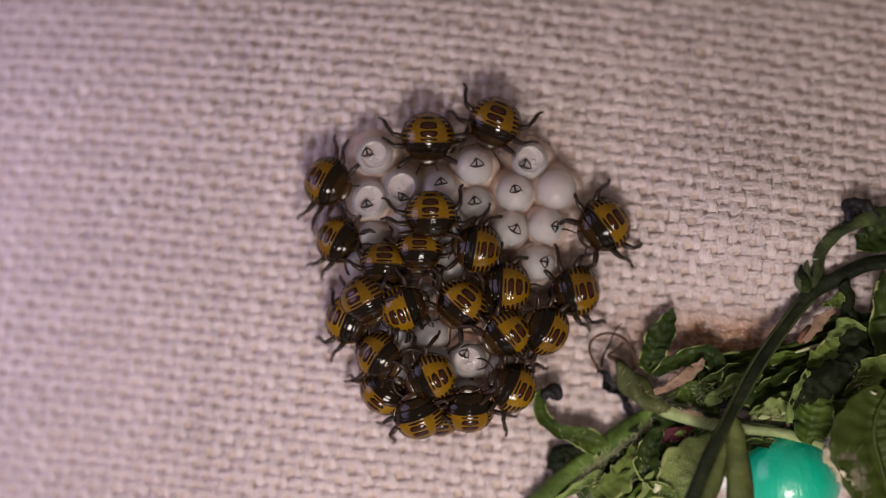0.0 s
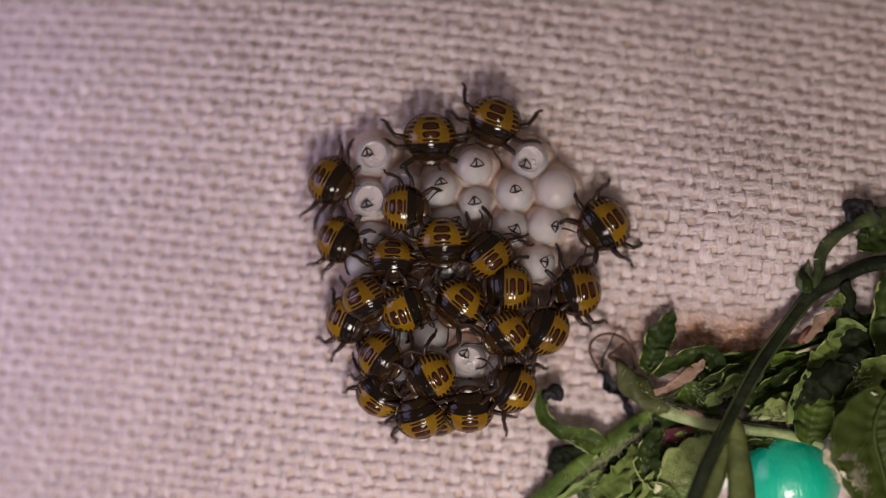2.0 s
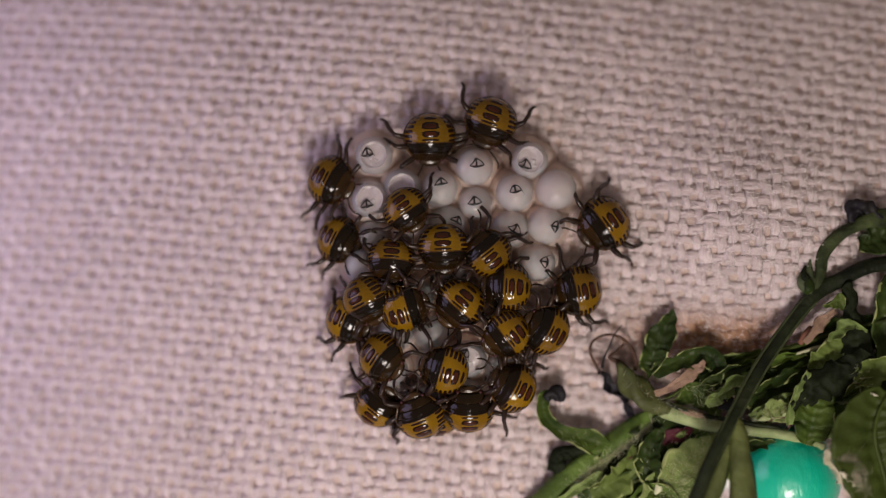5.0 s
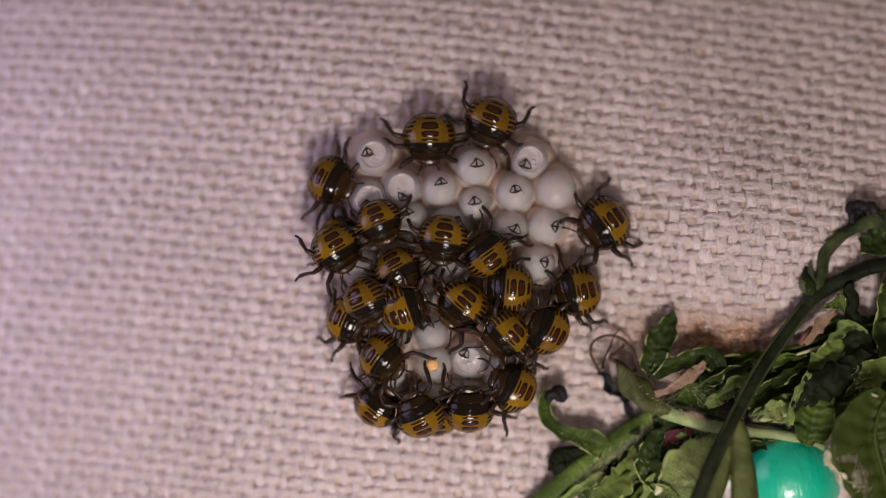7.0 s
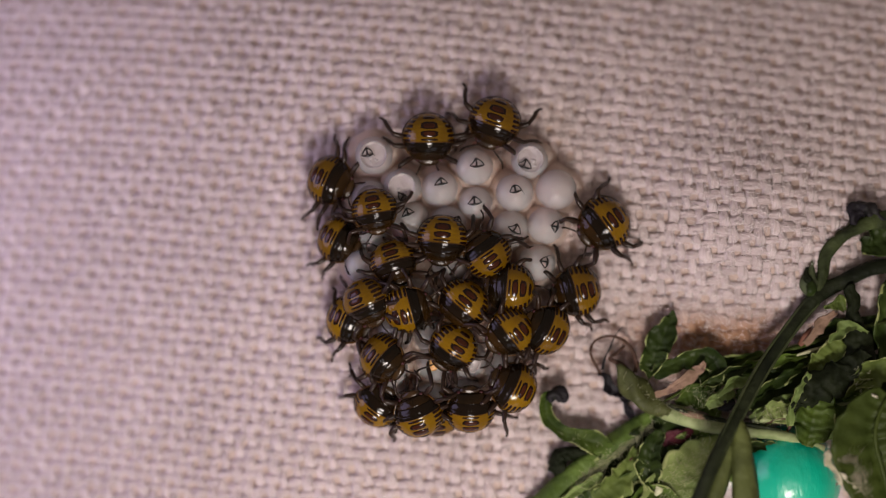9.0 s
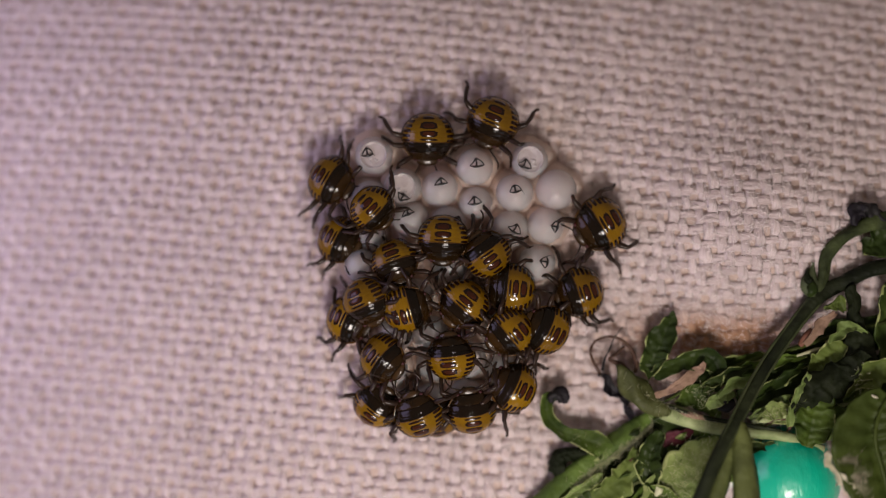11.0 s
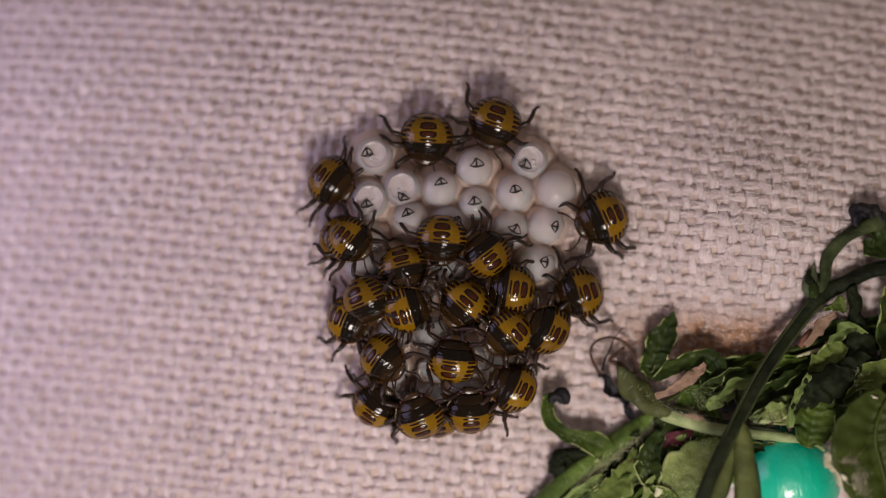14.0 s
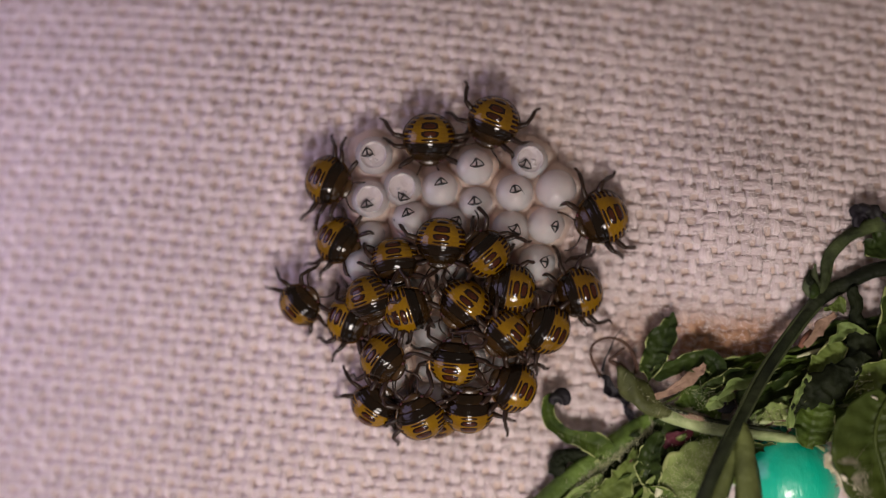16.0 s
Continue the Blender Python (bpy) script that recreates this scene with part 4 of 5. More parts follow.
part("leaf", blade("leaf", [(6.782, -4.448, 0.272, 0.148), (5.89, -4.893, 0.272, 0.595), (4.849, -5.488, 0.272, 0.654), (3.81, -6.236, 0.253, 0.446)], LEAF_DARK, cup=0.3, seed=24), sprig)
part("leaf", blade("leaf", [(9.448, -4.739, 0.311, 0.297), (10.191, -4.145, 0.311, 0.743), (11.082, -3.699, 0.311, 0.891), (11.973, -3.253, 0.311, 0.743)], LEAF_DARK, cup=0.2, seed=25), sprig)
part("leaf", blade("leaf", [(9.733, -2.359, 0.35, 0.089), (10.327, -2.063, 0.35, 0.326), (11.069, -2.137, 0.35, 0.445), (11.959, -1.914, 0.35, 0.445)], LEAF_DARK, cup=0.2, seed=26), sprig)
part("leaflet", blade("leaflet", [(7.292, -3.337, 0.642, 0.058), (8.022, -2.939, 0.661, 0.118), (8.831, -2.807, 0.661, 0.118), (9.409, -2.647, 0.642, 0.044)], LEAF_MID, cup=0.9, seed=31, ripple=0.25), sprig)
part("leaflet", blade("leaflet", [(7.063, -3.664, 0.874, 0.043), (7.501, -3.386, 0.874, 0.131), (7.968, -3.314, 0.874, 0.117), (8.294, -3.271, 0.859, 0.043)], LEAF_PALE, cup=0.8, seed=32, ripple=0.25), sprig)
part("leaflet", blade("leaflet", [(8.101, -3.713, 0.7, 0.059), (8.57, -3.39, 0.7, 0.146), (9.04, -3.067, 0.7, 0.132), (9.398, -2.893, 0.68, 0.044)], LEAF_DARK, cup=1.0, seed=33, ripple=0.3), sprig)
part("dry_stalk", tube("dry_stalk", [(9.149, -2.683, 0.729, 0.036), (9.618, -2.537, 0.729, 0.051), (10.116, -2.419, 0.729, 0.036)], HAIR, sides=7, rough=0.2), sprig, "pale dry stalk")
part("curled_sepal", tube("curled_sepal", [(8.346, -4.511, 0.661, 0.029), (8.576, -4.361, 0.68, 0.051), (8.869, -4.332, 0.68, 0.051), (8.992, -4.54, 0.661, 0.044), (8.851, -4.719, 0.642, 0.029)], WITHER, sides=8, rough=0.4), sprig, "curled brown sepal")
part("leaflet", blade("leaflet", [(9.582, -4.499, 0.749, 0.043), (9.993, -4.322, 0.749, 0.117), (10.491, -4.44, 0.749, 0.073)], LEAF_PALE, cup=0.8, seed=34, ripple=0.3), sprig)
part("leaflet", blade("leaflet", [(9.706, -4.853, 0.729, 0.044), (10.174, -4.706, 0.729, 0.103), (10.585, -4.853, 0.729, 0.044)], LEAF_PALE, cup=0.8, seed=35, ripple=0.3), sprig)
part("leaflet", blade("leaflet", [(10.178, -3.806, 1.26, 0.044), (10.609, -3.59, 1.26, 0.13), (11.129, -3.56, 1.26, 0.086)], LEAF_MID, cup=0.8, seed=36, ripple=0.3), sprig)
part("dry_stalk", tube("dry_stalk", [(5.708, -3.899, 0.622, 0.029), (6.116, -3.661, 0.642, 0.036), (6.351, -3.396, 0.642, 0.029), (6.267, -3.222, 0.622, 0.022)], STEM_MID, sides=6), sprig)
part("withered_scrap", tube("withered_scrap", [(6.05, -4.156, 0.68, 0.058), (6.487, -4.271, 0.7, 0.103), (7.019, -4.361, 0.68, 0.058)], TAN, sides=8, rough=0.45), sprig, "pale brown withered scrap")
part("withered_scrap", tube("withered_scrap", [(7.096, -4.032, 0.729, 0.103), (7.299, -3.972, 0.739, 0.161), (7.536, -3.886, 0.729, 0.088)], PURPLE, sides=9, rough=0.3), sprig)
part("leaflet", blade("leaflet", [(9.888, -2.334, 1.08, 0.044), (10.148, -2.015, 1.08, 0.145), (10.555, -1.899, 1.08, 0.086), (10.874, -2.015, 1.08, 0.028)], LEAF_PALE, cup=0.7, seed=37, ripple=0.3), sprig)
part("red_scrap", tube("red_scrap", [(9.201, -2.414, 0.800, 0.073), (9.362, -2.209, 0.800, 0.132), (9.552, -2.004, 0.800, 0.073)], ORANGE, sides=8, rough=0.3), sprig, "orange red petal scrap")
part("leaflet", blade("leaflet", [(2.962, -6.647, 0.564, 0.059), (3.447, -6.201, 0.583, 0.133), (3.947, -5.906, 0.583, 0.103), (4.156, -5.792, 0.564, 0.029)], LEAF_PALE, cup=0.7, seed=38, ripple=0.3), sprig)
part("leaflet", blade("leaflet", [(4.772, -6.584, 0.583, 0.089), (5.27, -6.256, 0.603, 0.236), (5.771, -6.315, 0.603, 0.176), (6.068, -6.525, 0.583, 0.058)], LEAF_MID, cup=0.6, seed=39, ripple=0.25), sprig)
part("leaf_tip", tube("leaf_tip", [(5.528, -6.043, 0.642, 0.058), (5.587, -6.19, 0.642, 0.089), (5.502, -6.34, 0.622, 0.044)], HAIR, sides=8, rough=0.3), sprig, "yellowed leaf tip")
part("leaflet", blade("leaflet", [(7.591, -5.134, 0.622, 0.058), (8.032, -5.061, 0.622, 0.147), (8.621, -5.016, 0.622, 0.089)], LEAF_DARK, cup=0.8, seed=40, ripple=0.25), sprig)
part("fine_stem", tube("fine_stem", [(7.335, -3.078, 0.583, 0.044), (8.184, -2.752, 0.603, 0.058), (9.068, -2.518, 0.603, 0.058), (10.092, -2.192, 0.622, 0.058), (11.71, -1.75, 0.622, 0.058)], STEM_MID, sides=8, rough=0.2), sprig)
part("fine_stem", tube("fine_stem", [(8.032, -4.428, 0.622, 0.089), (9.056, -4.219, 0.642, 0.118), (9.792, -4.102, 0.642, 0.103), (11.703, -3.882, 0.642, 0.103)], STEM_PALE, sides=9, rough=0.25), sprig)
part("withered_strip", blade("withered_strip", [(5.467, -3.698, 0.827, 0.073), (5.9, -3.49, 0.852, 0.131), (6.338, -3.228, 0.852, 0.131), (6.633, -3.024, 0.84, 0.117), (6.767, -2.879, 0.827, 0.073)], TAN, cup=0.3, seed=44, ripple=0.2, teeth=0.03), sprig, "pinkish tan withered leaf strip")
part("withered_strip", blade("withered_strip", [(9.265, -2.345, 0.930, 0.058), (9.498, -2.054, 0.930, 0.102), (9.790, -1.777, 0.930, 0.131), (10.067, -1.573, 0.930, 0.073)], TAN, cup=0.3, seed=45, ripple=0.2, teeth=0.03), sprig)
part("leaflet", blade("leaflet", [(8.002, -2.917, 0.74, 0.044), (7.563, -3.064, 0.74, 0.132), (7.006, -3.327, 0.74, 0.146), (6.685, -3.503, 0.728, 0.044)], LEAF_DARK, cup=0.7, seed=46, ripple=0.25), sprig)
part("leaflet", blade("leaflet", [(9.812, -1.445, 0.860, 0.073), (9.974, -1.342, 0.900, 0.146), (10.178, -1.312, 0.900, 0.160), (10.337, -1.518, 0.860, 0.058)], LEAF_LIGHT, cup=0.6, seed=47, ripple=0.25), sprig)
part("leaflet", blade("leaflet", [(9.813, -4.703, 0.950, 0.044), (9.923, -4.598, 0.970, 0.087), (10.133, -4.572, 0.950, 0.044)], LEAF_DOWNY, cup=0.7, seed=72, ripple=0.3), sprig)
part("leaflet", blade("leaflet", [(8.075, -4.315, 0.800, 0.059), (8.391, -4.108, 0.820, 0.205), (8.713, -4.020, 0.820, 0.219), (8.982, -3.964, 0.800, 0.088)], LEAF_DOWNY, cup=0.5, seed=73, ripple=0.25), sprig)
part("leaflet", blade("leaflet", [(10.514, -3.741, 1.200, 0.058), (10.681, -3.507, 1.220, 0.159), (10.912, -3.392, 1.220, 0.144), (11.150, -3.336, 1.200, 0.058)], LEAF_LIGHT, cup=0.5, seed=74, ripple=0.25), sprig)
part("leaf_tip", tube("leaf_tip", [(10.656, -3.552, 1.950, 0.014), (10.733, -3.592, 1.970, 0.028), (10.825, -3.622, 1.950, 0.014)], DOWN, sides=7), sprig, "whitish dry leaf tip")
part("tendril", tube("tendril", [(4.127, -3.221, 0.337, 0.044), (3.915, -2.863, 0.363, 0.038), (3.84, -2.58, 0.376, 0.035), (3.972, -2.327, 0.389, 0.032), (4.327, -2.208, 0.389, 0.035), (4.712, -2.327, 0.389, 0.044), (4.952, -2.624, 0.376, 0.053), (5.042, -2.951, 0.363, 0.062), (5.013, -3.159, 0.363, 0.059)], WITHER, sides=7), sprig, "thin curled brown tendril")
part("tendril", tube("tendril", [(4.156, -3.103, 0.337, 0.044), (4.213, -2.803, 0.363, 0.03), (4.359, -2.505, 0.376, 0.024), (4.475, -2.208, 0.389, 0.019), (4.681, -1.956, 0.402, 0.012)], PURPLE, sides=6), sprig)
part("tendril", tube("tendril", [(4.731, -2.462, 0.363, 0.037), (4.538, -2.655, 0.363, 0.044), (4.345, -2.803, 0.363, 0.052), (4.63, -2.953, 0.35, 0.089), (4.869, -3.221, 0.337, 0.118)], WITHER, sides=7), sprig)
part("withered_tip", blade("withered_tip", [(4.105, -3.061, 0.302, 0.05), (4.156, -3.263, 0.317, 0.12), (4.317, -3.464, 0.331, 0.131), (4.518, -3.715, 0.331, 0.11), (4.698, -3.935, 0.317, 0.1), (4.778, -4.165, 0.302, 0.08), (4.917, -4.415, 0.288, 0.03)], PURPLE, cup=0.9, roll=(20, -40), seed=61, ripple=0.6, crumple=0.22), sprig, "blackened withered shoot tip")
part("red_scrap", blade("red_scrap", [(5.725, -5.052, 0.36, 0.06), (6.068, -4.822, 0.374, 0.191), (6.509, -4.64, 0.36, 0.08)], RED, cup=0.3, seed=62), sprig, "dark magenta petal scrap")
part("red_scrap", blade("red_scrap", [(4.775, -5.78, 0.432, 0.06), (5.037, -5.51, 0.446, 0.181), (5.278, -5.298, 0.432, 0.07)], RED, cup=0.3, seed=63), sprig)


def stem_hairs(runs, seed):
    """Fine pale hairs along stems; a run is start, end, number, spread and longest hair."""
    rnd = random.Random(seed)
    verts, faces = [], []
    for a, b, count, spread, longest in runs:
        a, b = Vector(a), Vector(b)
        for _ in range(count):
            q = a.lerp(b, rnd.random()) + Vector((rnd.gauss(0, spread), rnd.gauss(0, spread), rnd.uniform(-0.02, 0.05)))
            ang, step, curl = rnd.uniform(0, 6.28), rnd.uniform(0.08, 0.30) * longest, rnd.gauss(0, 0.55)
            wide, n = rnd.uniform(0.0025, 0.006), len(verts)
            for k in range(5):
                side = Vector((-math.sin(ang), math.cos(ang), 0)) * wide * (1 - 0.15 * k)
                verts += [q + side, q - side, q + Vector((0, 0, 0.008))]
                q = q + Vector((math.cos(ang) * step, math.sin(ang) * step, 0.03 - 0.012 * k))
                ang += curl
            for r in (0, 3, 6, 9):
                faces += [(n + r, n + r + 3, n + r + 4, n + r + 1), (n + r + 1, n + r + 4, n + r + 5, n + r + 2), (n + r + 2, n + r + 5, n + r + 3, n + r)]
    return mesh_of("stem_hairs", verts, faces, HAIR)


HAIR_RUNS = (((5.50, -4.50, 0.42), (3.42, -6.08, 0.48), 330, 0.045, 0.24), ((4.64, -3.12, 0.85), (5.65, -4.12, 0.80), 40, 0.13, 0.22),
             ((5.65, -4.12, 0.72), (8.65, -4.83, 0.70), 60, 0.12, 0.20), ((4.04, -5.04, 0.52), (3.02, -4.73, 0.50), 20, 0.12, 0.15),
             ((3.33, -6.25, 0.60), (4.13, -5.74, 0.62), 60, 0.14, 0.20), ((6.25, -3.42, 0.68), (6.95, -3.93, 0.68), 50, 0.2, 0.25),
             ((6.90, -5.05, 0.66), (5.75, -6.40, 0.64), 520, 0.33, 0.13),
             ((5.50, -3.95, 0.80), (7.00, -4.55, 0.80), 70, 0.10, 0.22), ((8.10, -4.28, 0.86), (9.05, -4.05, 0.86), 110, 0.11, 0.14),
             ((10.55, -3.05, 1.40), (10.70, -3.75, 1.38), 50, 0.12, 0.10))


def edge_fuzz(seed):
    """White down on the broad leaf's edge."""
    rnd = random.Random(seed)
    verts, faces = [], []
    a, b = Vector((9.66, -4.95, 1.86)), Vector((10.30, -6.10, 1.86))
    for _ in range(2200):
        q = a.lerp(b, rnd.triangular(0, 1, 0.4)) + Vector((rnd.gauss(0.16, 0.13), rnd.gauss(0.04, 0.10), rnd.uniform(0.0, 0.10)))
        ang, ln = rnd.gauss(2.4, 0.8), rnd.uniform(0.12, 0.42)
        e = q + Vector((math.cos(ang) * ln, math.sin(ang) * ln, rnd.uniform(-0.02, 0.10)))
        n = len(verts)
        side = (e - q).cross(Vector((0, 0, 1))).normalized() * 0.004
        verts += [q + side, q - side, q + Vector((0, 0, 0.006)), e]
        faces += [(n, n + 1, n + 3), (n + 1, n + 2, n + 3), (n + 2, n, n + 3)]
    return mesh_of("edge_fuzz", verts, faces, DOWN)


tagged(part("edge_fuzz", edge_fuzz(7), sprig, "white down on the leaf edge"), kind="stuff")
tagged(part("stem_hairs", stem_hairs(HAIR_RUNS, 4), sprig, "fine pale hairs along the stem"), kind="stuff")

# ---- beads ----
tagged(new("bead", ball("bead", 9.16, -6.04, 0.0, 1.35, 1.35, 1.35, TURQUOISE, 48, 32)), "glossy turquoise bead half under the sprig", "bead", "beads under the sprig")
tagged(new("bead", ball("bead", 7.46, -5.86, -0.35, 0.60, 0.60, 0.60, PEARL, 40, 24)), "glossy white bead under the leaves", "bead", "beads under the sprig")



def swing(ob, steps):
    """Legs of a walking nymph swing about their hips."""
    for i, c in enumerate([c for c in ob.children if "_leg" in c.name]):
        rest = c.matrix_basis.copy()
        walk(c, [(t, rest @ Matrix.Rotation(radians(a * (1 if i % 2 else -1) * (1 if i % 4 < 2 else -1)), 4, "Z")) for t, a in steps])


def motions():
    walk(nymph_a, [(0.0, stand(-0.418, 2.895, 0.25, -90, -8, -4)), (1.5, stand(-0.418, 2.91, 0.25, -90, -8, -4)), (2.0, stand(-0.36, 2.879, 0.25, -89, -8, -4)),
        (9.0, stand(-0.403, 2.895, 0.25, -90, -8, -4)), (15.5, stand(-0.444, 2.882, 0.25, -94, -8, -4)), (16.0, stand(-0.389, 2.88, 0.25, -90, -8, -4))])
    walk(nymph_b, [(0.0, stand(1.364, 3.277, 0.25, -112, -7, 4)), (1.5, stand(1.364, 3.306, 0.25, -112, -7, 4)), (3.0, stand(1.304, 3.296, 0.25, -108, -7, 4)),
        (7.0, stand(1.248, 3.292, 0.25, -112, -7, 4)), (9.0, stand(1.363, 3.294, 0.25, -110, -7, 4)), (12.5, stand(1.278, 3.29, 0.25, -115, -7, 4)),
        (14.0, stand(1.363, 3.279, 0.25, -110, -7, 4)), (16.0, stand(1.335, 3.306, 0.25, -112, -7, 4))])
    swing(nymph_b, [(0, 0), (2.5, 0), (3.0, 9), (4.0, 6), (7.0, 10), (9.0, 2), (12.5, 9), (16.0, 5)])
    walk(nymph_c, [(0.0, stand(-2.909, 1.716, 0.12, -28, 16, 3)), (0.9, stand(-2.909, 1.716, 0.12, -28, 16, 3)), (1.5, stand(-2.809, 1.739, 0.12, -30, 16, 3)),
        (9.0, stand(-2.833, 1.754, 0.12, -25, 16, 3)), (13.0, stand(-2.805, 1.731, 0.12, -38, 16, 3)), (16.0, stand(-2.891, 1.757, 0.12, -24, 16, 3))])
    walk(nymph_d, [(0.0, stand(-2.609, 0.184, 0.12, -28, 19, 2)), (6.5, stand(-2.594, 0.184, 0.12, -28, 19, 2)), (13.5, stand(-2.565, 0.184, 0.12, -28, 19, 2)),
        (14.5, stand(-2.539, 0.25, 0.12, -30, 19, 2)), (15.0, stand(-2.576, 0.278, 0.12, -35, 19, 2)), (16.0, stand(-2.627, 0.162, 0.12, -30, 19, 2))])
    walk(nymph_e, [(0.0, stand(-0.305, 0.816, 0.825, -90, 0, 1)), (0.7, stand(-0.305, 0.816, 0.825, -90, 0, 1)), (0.85, stand(-0.935, 1.02, 0.8, -140, 0, 1)),
        (1.0, stand(-2.171, 0.848, 0.725, -132, 0, 1)), (1.2, stand(-2.142, 1.108, 0.725, -80, 0, 1)), (1.35, stand(-2.617, 0.496, 0.8, -60, 0, 1)),
        (1.5, stand(-2.44, 0.221, 0.775, -35, 0, 1)), (1.7, stand(-0.533, 0.648, 0.725, -45, 0, 1)), (2.0, stand(-0.003, 0.129, 0.65, -88, 0, 1)),
        (2.5, stand(0.011, -0.03, 0.65, -88, 0, 1)), (6.4, stand(0.011, 0.013, 0.65, -88, 0, 1)), (7.0, stand(0.004, 0.2, 0.65, -100, 0, 1)),
        (7.5, stand(-0.033, 0.271, 0.65, -115, 0, 1)), (8.0, stand(0.123, 0.128, 0.65, -95, 0, 1)), (9.0, stand(-0.022, 0.2, 0.65, -95, 0, 1)),
        (11.5, stand(0.009, 0.201, 0.65, -92, 0, 1)), (14.5, stand(-0.036, 0.2, 0.65, -95, 0, 1)), (15.0, stand(-0.02, 0.129, 0.65, -92, 0, 1)),
        (16.0, stand(-0.051, 0.128, 0.65, -96, 0, 1))])
    swing(nymph_e, [(0, 0), (0.7, 0), (0.85, 18), (1.0, -18), (1.15, 18), (1.3, -18), (1.5, 15), (1.7, -18), (2.0, 8), (2.5, 0), (6.5, 0), (7.0, 10), (8.0, -8), (9.0, 0), (16, 0)])
    walk(nymph_f, [(0.0, stand(-0.609, -0.121, 0.725, -92, 11)), (0.1, stand(-0.564, 0.194, 0.625, -84, -19)), (0.5, stand(-0.479, 0.265, 0.45, -90, -39)),
        (0.8, stand(-0.463, 0.355, 0.525, -90, -34)), (1.0, stand(-0.419, 0.621, 0.575, -90, -44)), (1.3, stand(-0.363, 0.668, 0.675, -100, -19)),
        (1.4, stand(-1.189, 1.368, 0.7, -160, 1)), (1.5, stand(-1.535, 1.382, 0.7, -200, 1)), (1.7, stand(-1.854, 1.997, 0.7, -275, 1)),
        (1.85, stand(-1.316, 1.9, 0.7, -340, 1)), (2.0, stand(-0.939, 1.064, 0.7, -362, 1)), (2.3, stand(-0.742, 1.118, 0.7, -388, 1)),
        (2.5, stand(-0.604, 1.054, 0.7, -402, 1)), (3.0, stand(-0.502, 1.055, 0.7, -400, 1)), (3.3, stand(-0.691, 0.956, 0.7, -430, 1)),
        (3.5, stand(-1.467, 0.795, 0.7, -449, 1)), (3.7, stand(-0.781, 0.92, 0.7, -410, 1)), (4.0, stand(-0.588, 1.041, 0.7, -398, 1)),
        (5.2, stand(-1.045, 0.959, 0.7, -420, 1)), (6.3, stand(-1.592, 0.94, 0.7, -442, 1)), (6.5, stand(-1.61, 0.924, 0.7, -447, 1)),
        (7.0, stand(-1.626, 0.655, 0.7, -427, 1)), (7.5, stand(-1.687, 0.693, 0.7, -405, -14)), (8.0, stand(-0.959, 0.614, 0.7, -420, 1)),
        (8.5, stand(-1.638, 0.666, 0.7, -445, 1)), (9.0, stand(-1.749, 0.94, 0.7, -440, 1)), (10.2, stand(-1.693, 0.916, 0.7, -420, 1)),
        (11.5, stand(-1.909, 1.121, 0.675, -400, -24)), (12.0, stand(-1.909, 1.078, 0.675, -400, -24)), (12.5, stand(-1.934, 1.041, 0.675, -415, -9)),
        (13.0, stand(-1.851, 1.074, 0.675, -425, -19)), (13.5, stand(-1.733, 0.633, 0.675, -410, 1)), (14.0, stand(-2.358, 0.206, 0.7, -398, 1)),
        (14.25, stand(-2.919, -0.225, 0.55, -395, 1)), (14.5, stand(-3.358, -0.83, 0.1, -396, 1)), (15.0, stand(-2.87, 0.024, 0.55, -345, 1)),
        (15.25, stand(-3.227, -0.43, 0.3, -370, 1)), (15.5, stand(-3.479, -1.07, 0.08, -390, 15)), (15.75, stand(-3.626, -1.271, 0.08, -350, 19)),
        (16.0, stand(-3.637, -1.353, 0.08, -318, 25))])
    swing(nymph_f, [(t / 4, 16 * math.sin(t * 2.4)) for t in range(65)])
    walk(nymph_g, [(0.0, stand(-1.517, -0.527, 0.625, -92, 16, -1)), (1.0, stand(-1.459, -0.498, 0.625, -92, 16, -1)), (1.5, stand(-1.3, -0.527, 0.625, -92, 16, -1)),
        (2.0, stand(-1.315, -0.412, 0.625, -92, 16, -1)), (3.5, stand(-1.362, -0.524, 0.625, -98, 16, -1)), (4.0, stand(-1.352, -0.411, 0.625, -95, 16, -1)),
        (6.5, stand(-1.343, -0.426, 0.625, -92, 16, -1)), (7.0, stand(-1.101, -0.653, 0.625, -60, 16, -1)), (7.5, stand(-1.13, -0.58, 0.625, -60, 16, -1)),
        (8.0, stand(-1.309, -0.407, 0.625, -72, 16, -1)), (9.0, stand(-1.237, -0.45, 0.625, -72, 16, -1)), (11.5, stand(-1.182, -0.446, 0.625, -68, 16, -1)),
        (13.5, stand(-0.971, -0.631, 0.625, -65, 16, -1)), (14.0, stand(-0.988, -0.596, 0.625, -75, 16, -1)), (14.5, stand(-1.233, -0.411, 0.625, -80, 16, -1)),
        (16.0, stand(-1.225, -0.412, 0.625, -82, 16, -1))])
    walk(nymph_h, [(0.0, stand(0.838, 0.041, 0.65, 172, 3, -2)), (0.25, stand(0.867, 0.043, 0.65, 170, 3, -2)), (0.45, stand(1.103, -0.042, 0.65, 128, 3, -2)),
        (1.5, stand(1.132, -0.071, 0.65, 128, 3, -2)), (4.0, stand(1.116, -0.043, 0.65, 130, 3, -2)), (9.0, stand(1.106, -0.07, 0.65, 125, 3, -2)),
        (15.3, stand(1.087, -0.072, 0.65, 130, 3, -2)), (15.5, stand(1.026, -0.011, 0.65, 150, 3, -2)), (15.7, stand(1.087, -0.072, 0.65, 130, 3, -2)),
        (16.0, stand(1.085, -0.059, 0.65, 132, 3, -2))])
    swing(nymph_h, [(0, 0), (0.25, 4), (0.45, -8), (16.0, -8)])
